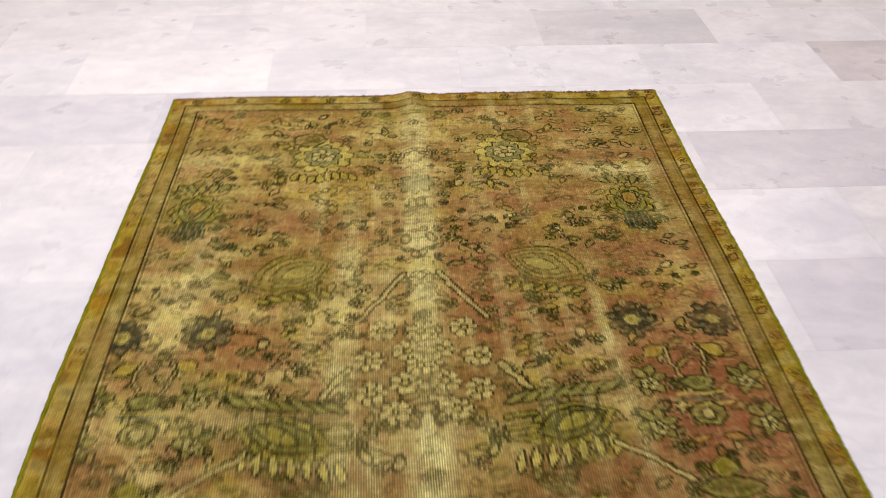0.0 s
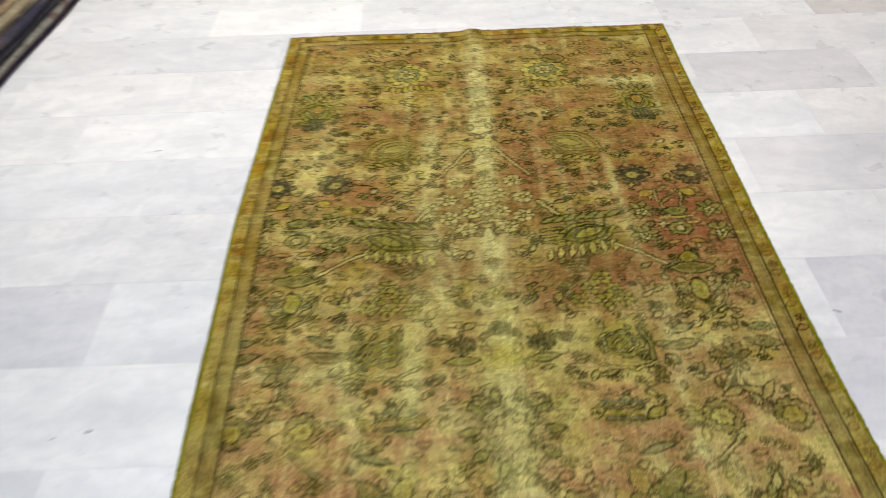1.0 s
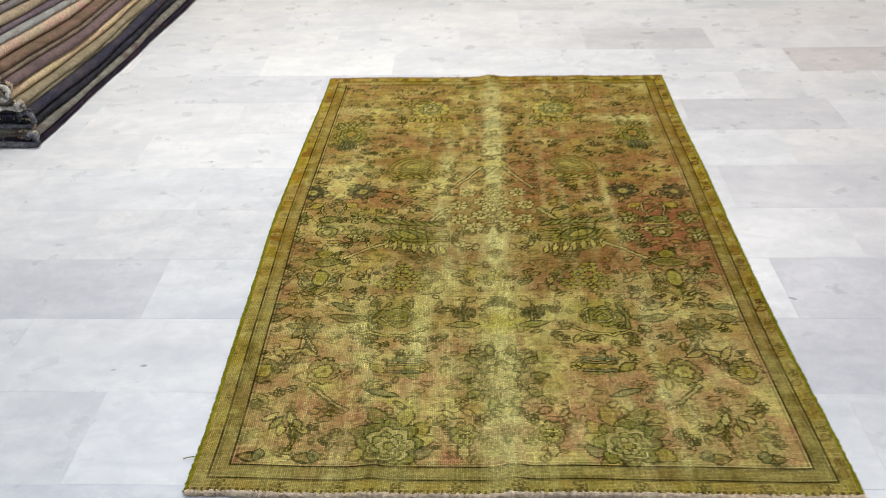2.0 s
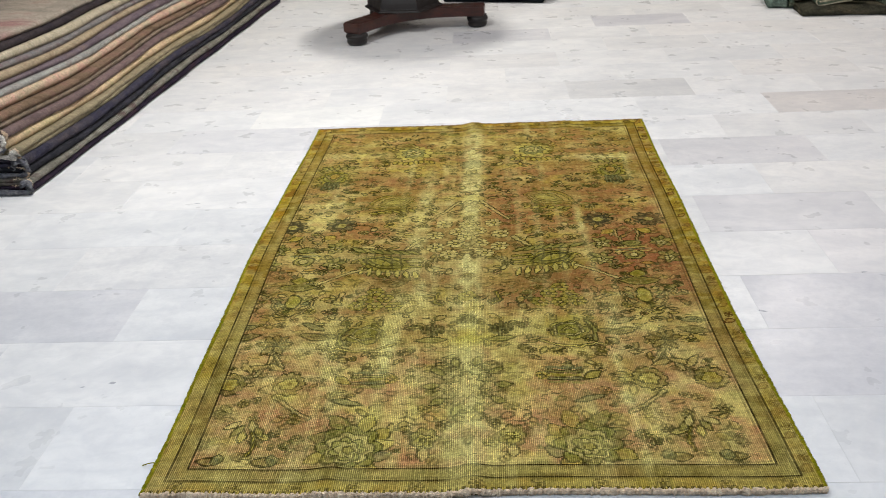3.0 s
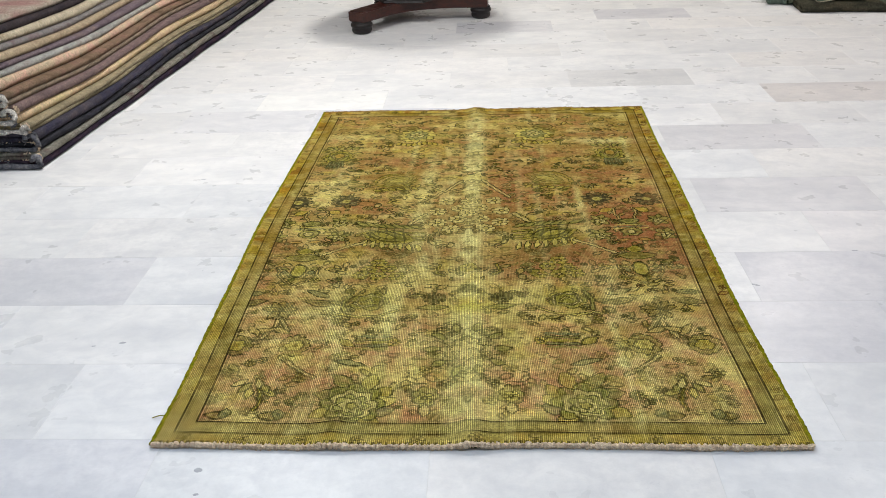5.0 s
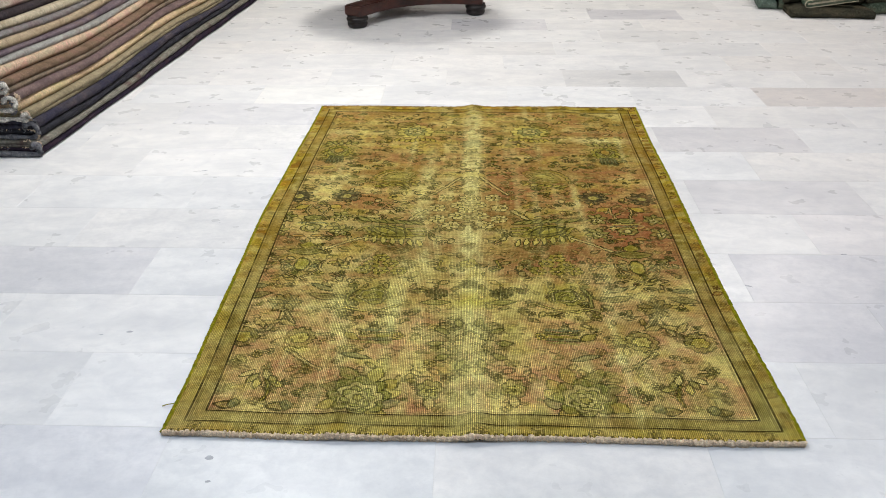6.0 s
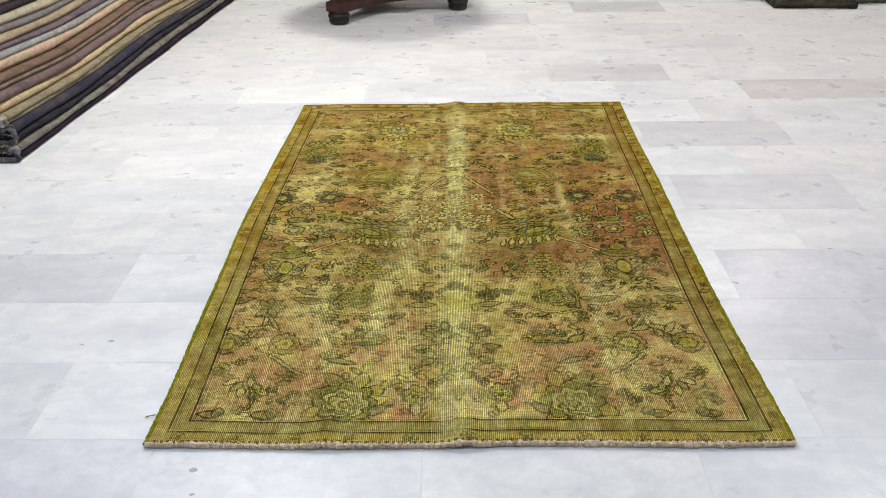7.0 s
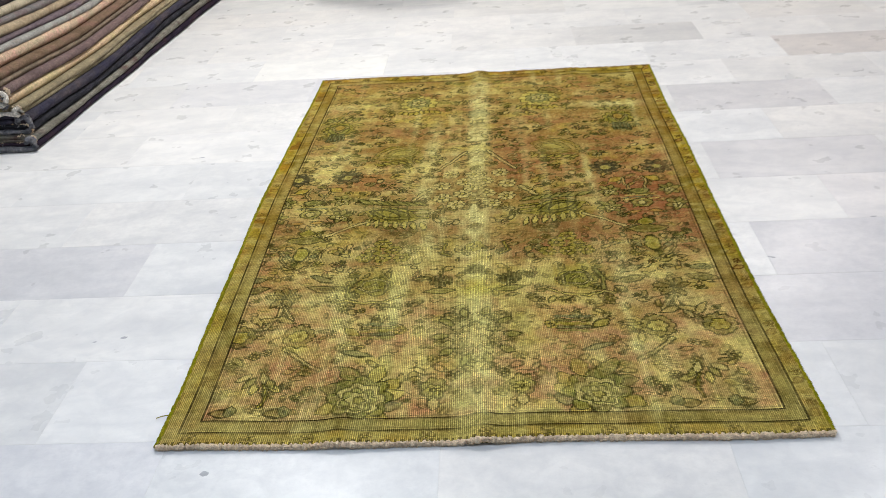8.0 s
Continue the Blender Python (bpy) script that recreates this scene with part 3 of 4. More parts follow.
        w.blob(at(0.30), 2.20, 0.045, 0.035, lin(84, 76, 26), DARK)
        for k in range(8):
            w.leaf(at(0.17 + 0.022 * k), 2.0 + 0.008 * math.sin(k), 0.045, 0.024, turned(1.0 + 0.15 * k), GOLD, DARK)
        # bunch of small white-petalled flowers on the axis, on darker ground
        w.wash(at(0.075), 1.27, 0.085, 0.13, lin(122, 92, 44), 0.62)
        for dx, dy in ((0.035, 1.315), (0.112, 1.29), (0.04, 1.222), (0.108, 1.196), (0.06, 1.145), (0.086, 1.38), (0.006, 1.37), (0.008, 1.27)):
            w.blob(at(dx), dy, 0.032, 0.037, None, None)
            w.petals(at(dx), dy, 0.033, 7, PALE, STRAW, DARK, b=0.95)
        w.stroke([(at(0.155), 1.265), (at(0.185), 1.225), (at(0.205), 1.19)], 0.016, PALE, DARK, a=0.5)
        w.stroke([(at(0.04), 1.57), (at(0.09), 1.49), (at(0.14), 1.41)], 0.014, PALE, DARK, a=0.45)
        # lobed vase with an olive heart
        w.blob(at(0.535), 0.845, 0.022, 0.044, lin(150, 142, 48), DARK)
        for k in range(4):
            for sx in (-1, 1):
                w.leaf(at(0.535 + sx * (0.046 - 0.004 * abs(k - 1))), 0.885 - 0.026 * k, 0.03, 0.019, turned(0.5 * sx), (TAN, GREEN, TEAL, TAN)[k], DARK, ring=0.15)
        for sx in (-1, 1):
            w.stroke([(at(0.535 + sx * 0.068), 0.87), (at(0.535 + sx * 0.06), 0.82), (at(0.535 + sx * 0.035), 0.775), (at(0.535), 0.752)], 0.008, TAN, DARK)
        w.leaf(at(0.535), 0.935, 0.13, 0.05, 0.0, lin(96, 92, 32), DARK)
        w.leaf(at(0.535), 0.98, 0.05, 0.05, 1.57, OLIVE, DARK)
        w.stroke([(at(0.35), 1.045), (at(0.41), 1.005), (at(0.47), 0.955)], 0.013, PALE, DARK, a=0.7)
        # bunch of round flowers
        for dx, dy in ((0.25, 0.86), (0.31, 0.855), (0.28, 0.81), (0.335, 0.815), (0.22, 0.81), (0.285, 0.9)):
            w.petals(at(dx), dy, 0.028, 6, OLIVE, TAN, DARK)
        # brown blossom on a pale stalk
        w.stroke([(at(0.54), 0.56), (at(0.545), 0.51), (at(0.57), 0.455)], 0.014, PALE, DARK, a=0.4)
        w.stroke([(at(0.535), 0.55), (at(0.50), 0.49)], 0.012, PALE, DARK, a=0.4)
        for t in (0.2, 0.95, 1.57, 2.2, 2.95, 4.1, 5.3):
            w.leaf(at(0.545) + 0.028 * math.cos(t), 0.60 + 0.03 * math.sin(t), 0.055, 0.026, t, BROWN, DARK)
        for dx, a in ((0.44, 0.25), (0.64, -0.2)):
            w.leaf(at(dx), 0.645, 0.10, 0.035, turned(a), lin(100, 90, 46), DARK)
            w.leaf(at(dx + 0.01), 0.70, 0.08, 0.028, turned(a + 0.2), TEAL, DARK)
        # olive rosette with a curled frame
        w.scallop(at(0.29), 0.652, 0.060, 5, lin(118, 116, 44), DARK, 0.25, 0.85)
        w.stroke([(at(0.255), 0.625), (at(0.25), 0.67), (at(0.28), 0.69), (at(0.32), 0.685), (at(0.33), 0.645), (at(0.305), 0.622), (at(0.27), 0.632)], 0.007, PALE, DARK)
        w.stroke([(at(0.272), 0.65), (at(0.29), 0.668), (at(0.308), 0.652)], 0.007, STRAW, DARK)
        w.stroke([(at(0.205), 0.60), (at(0.25), 0.575), (at(0.31), 0.565), (at(0.36), 0.585), (at(0.385), 0.575)], 0.01, STRAW, DARK)
        w.stroke([(at(0.345), 0.70), (at(0.365), 0.655), (at(0.36), 0.60)], 0.012, GREEN, DARK)
        # dark striped palmettes next to the axis
        for k in range(5):
            w.stroke([(at(0.07 + 0.014 * k), 0.63 + 0.012 * abs(k - 2)), (at(0.07 + 0.014 * k), 0.70 - 0.008 * abs(k - 2))], 0.008, lin(84, 84, 40), DARK)
        w.leaf(at(0.10), 0.615, 0.09, 0.03, 0.1, GREEN, DARK)
        # ring flowers
        for dx in (0.472, 0.632):
            w.scallop(at(dx), 0.415, 0.046, 12, lin(112, 100, 44), DARK, 0.15, 1.1)
            w.scallop(at(dx), 0.415, 0.028, 6, STRAW if dx < 0.5 else GOLD, DARK, 0.2, 1.0)
            w.blob(at(dx), 0.415, 0.006, 0.006, BROWN, None)
        w.stroke([(at(0.50), 0.36), (at(0.44), 0.30), (at(0.40), 0.27)], 0.012, PALE, DARK, a=0.4)
        for dx, a in ((0.52, 0.5), (0.57, -0.4), (0.60, 1.0)):
            w.leaf(at(dx), 0.49, 0.07, 0.024, turned(a), TAN, DARK)
        # striped bar cluster
        for k in range(5):
            w.stroke([(at(0.215), 0.40 + 0.016 * k), (at(0.30), 0.398 + 0.016 * k)], 0.011, (GREEN, TEAL, OLIVE, GREEN, TEAL)[k], DARK if k % 2 else None)
        w.petals(at(0.20), 0.43, 0.02, 5, GOLD, STRAW, DARK)
        w.leaf(at(0.33), 0.43, 0.06, 0.03, turned(0.7), OLIVE, DARK)
        w.leaf(at(0.31), 0.33, 0.09, 0.024, turned(0.25), TEAL, DARK)
        # rose with green and yellow leaves
        for dx, dy, size, a, c in ((0.215, 0.20, 0.07, 2.3, GOLD), (0.21, 0.13, 0.07, 2.9, TEAL), (0.205, 0.165, 0.06, 2.6, STRAW), (0.25, 0.245, 0.08, 1.9, OLIVE),
                                   (0.315, 0.24, 0.10, 0.9, GREEN), (0.35, 0.19, 0.08, 0.3, lin(84, 92, 40)), (0.355, 0.12, 0.07, -0.5, OLIVE), (0.24, 0.095, 0.07, 3.7, GOLD)):
            w.leaf(at(dx), dy, size, 0.045, turned(a), c, DARK)
        w.scallop(at(0.282), 0.155, 0.082, 8, lin(92, 98, 36), DARK, 0.25, 1.0, a=0.8, w=0.0065)
        w.scallop(at(0.282), 0.152, 0.060, 7, PALE, DARK, 0.22, 1.0, a=0.75, w=0.006)
        w.scallop(at(0.285), 0.148, 0.044, 7, lin(112, 116, 48), DARK, 0.25, 1.0, a=0.75, w=0.006)
        w.scallop(at(0.285), 0.145, 0.03, 6, PALE, DARK, 0.3, 1.05, a=0.7)
        w.scallop(at(0.283), 0.143, 0.015, 5, OLIVE, DARK, 0.3, 1.05)
        # buds
        w.scallop(at(0.106), 0.185, 0.034, 7, GREEN, DARK, 0.25, 1.3)
        w.petals(at(0.106), 0.18, 0.022, 6, STRAW, OLIVE, DARK)
        w.leaf(at(0.106), 0.13, 0.05, 0.03, 1.57, PALE, DARK)
        # forked sprays
        for k in range(6):
            w.leaf(at(0.50 + 0.017 * k), 0.20 + 0.02 * (k % 3), 0.05, 0.022, turned(0.4 + 0.42 * k), (STRAW, GREEN, PALE)[k % 3], DARK)
        w.stroke([(at(0.53), 0.215), (at(0.515), 0.16), (at(0.525), 0.13)], 0.008, OLIVE, DARK)
        for dx in (0.48, 0.61):
            w.leaf(at(dx), 0.108, 0.06, 0.03, 0.0, BROWN, DARK)
            w.leaf(at(dx - 0.02), 0.115, 0.04, 0.03, 1.57, TEAL, DARK)
    # medallion on the axis
    w.wash(AXIS, 0.395, 0.10, 0.11, lin(112, 118, 60), 0.6)
    w.scallop(AXIS, 0.395, 0.075, 12, None, DARK, 0.3, 1.3)
    w.scallop(AXIS, 0.395, 0.045, 8, PALE, DARK, 0.3, 1.3)
    for k in range(60):
        px, py = rng.uniform(-0.10, 0.10), rng.uniform(0.29, 0.50)
        if rng.random() < 0.6:
            w.stroke([(AXIS + px, py), (AXIS + px + rng.uniform(-0.004, 0.004), py + rng.uniform(0.015, 0.035))], 0.004, DARK, a=0.8)
        else:
            w.stroke([(AXIS + px - 0.014, py), (AXIS + px, py + 0.008), (AXIS + px + 0.014, py)], 0.004, DARK, a=0.8)
    for t in range(10):
        a = math.tau * t / 10
        w.leaf(AXIS + 0.095 * math.cos(a), 0.395 + 0.11 * math.sin(a), 0.05, 0.026, a, GREEN, DARK)
    for k in range(5):
        w.stroke([(AXIS + 0.012 * (k - 2), 0.705), (AXIS + 0.012 * (k - 2), 0.745 - 0.006 * abs(k - 2))], 0.007, GREEN, DARK)
    w.petals(AXIS, 0.855, 0.03, 5, OLIVE, STRAW, DARK)
    for sx in (-1, 1):
        w.stroke([(AXIS + sx * 0.09, 0.88), (AXIS + sx * 0.10, 0.83), (AXIS + sx * 0.075, 0.81)], 0.01, OLIVE, DARK)
    w.scallop(AXIS, 1.95, 0.05, 8, TEAL, DARK, 0.3, 1.0, a=0.6)

    w.fade = np.ones((NY, NX))
    w.dye(full, bare * 0.26, lin(214, 206, 134))
    grain = cloud(x, y, 0.011, 0.006, 34) * 0.6 + cloud(x, y, 0.005, 0.012, 35) * 0.4
    w.dye(full, np.clip(grain * 4 - 2.4, 0, 1) * 0.28, lin(196, 184, 112))
    w.dye(full, np.clip(1.6 - grain * 4, 0, 1) * 0.34, lin(84, 72, 28))
    patina = np.clip(cloud(x, y, 0.02, 0.012, 46) * 1.6 - 0.6, 0, 1)
    w.dye(full, patina * 0.12, lin(116, 100, 46))

    # border: outer yellow band, two dark guide lines, olive inner band
    left, right = x + 0.75, 0.75 - x
    straight = np.minimum(np.minimum(left, right), np.minimum(y, RUG_L - y))
    d = straight + w.jx * 0.4
    w.dye(full, (d < 0.078) * (0.75 - 0.1 * near), lin(112, 96, 30))
    w.dye(full, (d < 0.078) * np.clip(y * 2 - 0.8, 0, 1) * 0.6, lin(128, 108, 28))
    w.dye(full, (d < 0.04) * 0.8, lin(160, 138, 42))
    blotch = cloud(x, y, 0.05, 0.05, 47)
    w.dye(full, (d < 0.04) * np.clip(blotch * 3 - 1.5, 0, 1) * 0.7, lin(160, 116, 30))
    w.dye(full, (d < 0.04) * np.clip(cloud(x, y, 0.028, 0.045, 48) * 4 - 2.5, 0, 1) * 0.75 * (1 - 0.7 * near), lin(110, 70, 22))
    w.dye(full, (d < 0.08) * np.clip(cloud(x, y, 0.03, 0.02, 63) * 3 - 1.4, 0, 1) * 0.6, lin(176, 160, 88))
    w.dye(full, (d < 0.08) * np.clip(cloud(x, y, 0.12, 0.10, 69) * 3 - 1.5, 0, 1) * (0.3 + 0.3 * near), lin(182, 166, 102))
    w.dye(full, (d < 0.08) * np.clip(cloud(x, y, 0.10, 0.09, 70) * 3 - 1.6, 0, 1) * 0.4, lin(128, 84, 40))
    w.dye(full, (d < 0.085) * np.clip(bare * 1.2, 0, 1) * 0.6, lin(200, 190, 124))
    w.dye(full, (d < 0.08) * np.clip(cloud(x, y, 0.02, 0.03, 64) * 3 - 1.7, 0, 1) * 0.4, lin(92, 82, 26))
    w.dye(full, (d < 0.04) * near * 0.3, lin(160, 146, 76))
    w.dye(full, (d > 0.045) * (d < 0.078) * near * 0.3 * cloud(x, y, 0.07, 0.07, 84), lin(108, 100, 30))
    w.dye(full, (d < 0.08) * near * np.clip(cloud(x, y, 0.09, 0.07, 67) * 2 - 0.6, 0, 1) * 0.3, lin(168, 158, 88))
    w.dye(full, (d < 0.08) * (d > 0.04) * np.clip(cloud(x, y, 0.1, 0.12, 68) * 2.4 - 1, 0, 1) * (1 - near) * 0.55, lin(140, 112, 50))
    for at, wide, a in ((0.0405, 0.0052, 0.95), (0.081, 0.0056, 1.0), (0.0885, 0.004, 0.45), (0.049, 0.0035, 0.3)):
        w.dye(full, np.clip((wide / 2 - np.abs(straight - at)) / 0.0016 + 0.5, 0, 1) * a * np.clip(0.66 + 0.6 * cloud(x, y, 0.06, 0.06, 49) - 0.5 * bare, 0, 1), lin(40, 31, 10))
    along = np.where(np.minimum(left, right) < np.minimum(y, RUG_L - y), y, x)
    # saw teeth along the inner guide line
    tooth = np.abs((along / 0.021) % 1.0 - 0.5) * 2
    w.dye(full, (d > 0.064) * (d < 0.082) * (d > 0.082 - 0.013 * tooth) * 0.42 * np.clip(0.5 + cloud(x, y, 0.1, 0.1, 66), 0, 1) * (1 - 0.6 * near), lin(58, 44, 14))
    rng = random.Random(8)
    for k in range(24):
        for cx, strong in ((-0.729, 0.45), (0.729, 1.0)):
            py, turn = 0.08 + k * 0.101 + rng.uniform(-0.02, 0.02), rng.uniform(0.2, 0.9)
            bold = strong * rng.uniform(0.35, 1.0) * (1.0 if py > 0.6 else 0.55)
            w.leaf(cx, py, 0.036, 0.022, turn, lin(112, 62, 22), lin(72, 44, 14), a=bold * 0.75, b=bold)
            w.petals(cx + 0.004, py + 0.034, 0.014, 5, rng.choice((ORANGE, BROWN, GOLD)), GOLD, lin(76, 52, 16), rng.random(), a=0.4 * bold, b=bold)
    for k in range(11):
        w.petals(-0.68 + k * 0.136, 0.02, 0.017, 5, TAN, GOLD, DARK, rng.random(), a=0.3, b=0.45)
        w.petals(-0.68 + k * 0.136, RUG_L - 0.02, 0.017, 5, BROWN, GOLD, DARK, rng.random(), b=0.5)
    worn = np.clip(0.14 + 0.75 * bare + 0.66 * near + 0.25 * (cloud(x, y, 0.12, 0.2, 50) - 0.5), 0, 1) * np.interp(y, (0.8, 1.6), (1.0, 0.4))
    # knot to knot unevenness and weft bars
    rng = np.random.RandomState(9)
    shade = 1 + 0.42 * (rng.rand(NY, NX) - 0.5) + 0.30 * (cloud(x, y, 0.05, 0.0041, 51) - 0.5) + 0.22 * (cloud(x, y, 0.0047, 0.06, 52) - 0.5)
    stitch = (y < 0.012) & (np.sin(x * math.tau / 0.016) > 0.1)
    w.dye(full, stitch * 0.75, lin(54, 46, 26))
    return np.clip(w.col * (shade * (1.05 + 0.1 * near * (d > 0.085)))[..., None], 0.003, 0.9), worn


def rug_pile():
    """One closed sheet: knotted face, thin sides and flat back."""
    colours, worn = weave_rug()

    def lines(count):
        """Two lines of vertices a knot, close to its edges, and the knot's own count."""
        k = np.repeat(np.arange(count), 2) + np.tile((-0.36, 0.36), count)
        return k, np.clip((k + 0.5) / count, 0.0, 1.0)
    across, u = lines(NX)
    along, v = lines(NY)
    u[0], v[0], u[-1], v[-1] = 0.0, 0.0, 1.0, 1.0
    u, v, nx, ny = u[None, :], v[:, None], 2 * NX, 2 * NY
    y = v * RUG_L + 0 * u
    x = rug_edge(y, -1) * (1 - u) + rug_edge(y, 1) * u
    y = y + rug_front(x) * (1 - v) + 0.004 * np.sin(x * 9.0) * v + 0.004 * v * np.exp(-((x + 0.01) / 0.03) ** 2)
    z = rug_lift(x, y)
    top = np.stack((x, y, z), -1).reshape(-1, 3)
    ring = np.concatenate((np.arange(nx), np.arange(1, ny) * nx + nx - 1, (ny - 1) * nx + np.arange(nx - 2, -1, -1), np.arange(ny - 2, 0, -1) * nx))
    low = top[ring].copy()
    low[:, 2] = 0.0006
    verts = np.concatenate((top, low))
    a = (np.arange(ny - 1)[:, None] * nx + np.arange(nx - 1)[None, :]).reshape(-1)
    quads = np.stack((a, a + 1, a + nx + 1, a + nx), -1)
    n, base = len(ring), nx * ny
    k = np.arange(n)
    side = np.stack((ring, base + k, base + (k + 1) % n, ring[(k + 1) % n]), -1)
    faces = np.concatenate((quads, side))
    me = bpy.data.meshes.new("woven_face")
    me.vertices.add(len(verts))
    me.vertices.foreach_set("co", verts.astype(np.float32).ravel())
    me.loops.add(faces.size)
    me.loops.foreach_set("vertex_index", faces.astype(np.int32).ravel())
    me.polygons.add(len(faces))
    me.polygons.foreach_set("loop_start", np.arange(0, faces.size, 4, dtype=np.int32))
    me.update(calc_edges=True)
    me.shade_smooth()
    rgba = np.concatenate((colours, worn[..., None]), -1).repeat(2, 0).repeat(2, 1).reshape(-1, 4)
    rgba = np.concatenate((rgba, rgba[ring]))
    layer = me.color_attributes.new("weave", "FLOAT_COLOR", "POINT")
    layer.data.foreach_set("color", rgba.astype(np.float32).ravel())
    cells = np.zeros((ny, nx, 3))
    cells[..., 0], cells[..., 1] = across[None, :], along[:, None]
    cells = cells.reshape(-1, 3)
    cells = np.concatenate((cells, cells[ring]))
    me.attributes.new("knots", "FLOAT_VECTOR", "POINT").data.foreach_set("vector", cells.astype(np.float32).ravel())
    return me


def tube(bm, points, radius, sides=7, wobble=0.0, rng=random):
    """A round cord through the points."""
    rings = []
    for k, p in enumerate(points):
        p = Vector(p)
        d = (Vector(points[min(k + 1, len(points) - 1)]) - Vector(points[max(k - 1, 0)])).normalized()
        a = d.cross(Vector((0, 0, 1)) if abs(d.z) < 0.9 else Vector((1, 0, 0))).normalized()
        b = a.cross(d)
        r = radius * (1 + wobble * rng.uniform(-1, 1))
        rings.append([bm.verts.new(p + r * (a * math.cos(math.tau * i / sides) + b * math.sin(math.tau * i / sides))) for i in range(sides)])
    for p, q in zip(rings, rings[1:]):
        for i in range(sides):
            bm.faces.new((p[i], p[(i + 1) % sides], q[(i + 1) % sides], q[i]))
    bm.faces.new(rings[0][::-1])
    bm.faces.new(rings[-1])


def showpiece_rug():
    rug = empty("rug")
    part("woven_face", rug_pile(), RUG, rug)
    rng = random.Random(3)
    for side, name in ((-1, "selvage"), (1, "selvage")):
        bm = bmesh.new()
        pts = []
        for k in range(308):
            y = k / 307 * RUG_L
            x = float(rug_edge(y, side))
            pts.append((x + side * (0.001 + rng.uniform(0, 0.0015)), y + float(rug_front(x)) * (1 - y / RUG_L), 0.0062))
        tube(bm, pts, 0.0055, 6, 0.22, rng)
        part(name, mesh_of("selvage", bm, True), SELVAGE, rug, "bright green overcast edge cord")
    for y, material, radius, label in ((0.0, FRINGE, 0.0066, "grey frayed cut fringe"), (RUG_L, FRINGE_BROWN, 0.0052, "brown frayed cut fringe")):
        bm = bmesh.new()
        pts = []
        for k in range(420):
            t = k / 419
            x = (1 - t) * float(rug_edge(y, -1)) + t * float(rug_edge(y, 1))
            yy = y + (float(rug_front(x)) - 0.004 if y == 0 else 0.004 + 0.004 * math.sin(x * 9.0) + 0.004 * math.exp(-((x + 0.01) / 0.03) ** 2))
            lift = float(rug_lift(np.float64(x), np.float64(y))) - 0.008
            pts.append((x, yy + rng.uniform(-0.0012, 0.0012), radius + 0.0004 + lift * 0.8 + rng.uniform(-0.0008, 0.0008)))
        tube(bm, pts, radius, 8, 0.42, rng)
        out = -1 if y == 0 else 1
        for k in range(3600):
            t = rng.random()
            p = pts[int(t * 418)]
            a = rng.uniform(-0.9, 0.9)
            q = rng.uniform(0.002, 0.007) if y == 0 else rng.uniform(0.001, 0.005)
            h = rng.uniform(-0.006, 0.006) if y == 0 else rng.uniform(-0.003, 0.002)
            p0 = Vector((p[0], p[1] + out * radius * 0.5, p[2] + h * 0.5))
            p1 = p0 + Vector((q * math.sin(a), out * q * math.cos(a) * 0.7, max(h, 0.002 - p0.z)))
            n = Vector((rng.uniform(0.0008, 0.002), 0, 0.0012))
            bm.faces.new([bm.verts.new(v) for v in (p0 - n, p0 + n, p1 + n * 0.3)])
        tagged(part("fringe", mesh_of("fringe", bm), material, rug, label), kind="stuff")
    bm = bmesh.new()
    tube(bm, [(-0.75, 0.108, 0.006), (-0.757, 0.109, 0.009), (-0.766, 0.107, 0.009), (-0.775, 0.109, 0.005), (-0.784, 0.108, 0.002)], 0.0013, 5)
    part("loose_thread", bm, SELVAGE, rug, "loose green yarn end")
    return tagged(rug, "worn overdyed olive-gold wool rug with faded floral pattern", "rug")


showpiece_rug()


# ---- the long pile of folded rugs ----
def fold_profile(h, depth, arc=9):
    """Outer and inner line of a rug folded once, with the fold at x = 0 and the cut edges at x = -depth."""
    t = 0.44 * h
    outer, inner = [(-depth, 0.0)], [(-depth, t)]
    for k in range(arc):
        a = -math.pi / 2 + math.pi * k / (arc - 1)
        outer.append((-h / 2 + h / 2 * math.cos(a), h / 2 + h / 2 * math.sin(a)))
        inner.append((-h / 2 + (h / 2 - t) * math.cos(a), h / 2 + (h / 2 - t) * math.sin(a)))
    outer.append((-depth, h))
    inner.append((-depth, h - t))
    return outer, inner


def folded_sheet(stations, depth, seed=0, ragged=0.0):
    """A folded rug swept along stations (x, y, z, thickness): a rounded fold, two plies, a dark slit at the ends."""
    rng = random.Random(seed)
    bm = bmesh.new()
    rings = []
    for x, y, z, h in stations:
        outer, inner = fold_profile(h, depth)
        fold = rng.uniform(-ragged, ragged)
        rings.append(([bm.verts.new((x + px + (fold if px > -depth * 0.5 else 0), y, z + pz)) for px, pz in outer],
                      [bm.verts.new((x + px + (fold if px > -depth * 0.5 else 0), y, z + pz)) for px, pz in inner]))
    n = len(rings[0][0])
    for (a, b), (c, d) in zip(rings, rings[1:]):
        for k in range(n - 1):
            bm.faces.new((a[k], a[k + 1], c[k + 1], c[k]))
            bm.faces.new((b[k + 1], b[k], d[k], d[k + 1]))
        bm.faces.new((a[0], c[0], d[0], b[0]))
        bm.faces.new((a[-1], b[-1], d[-1], c[-1]))
    for outer, inner in (rings[0], rings[-1]):
        for k in range(n - 1):
            bm.faces.new((outer[k], inner[k], inner[k + 1], outer[k + 1]))
    return mesh_of("folded_rug", bm, True)


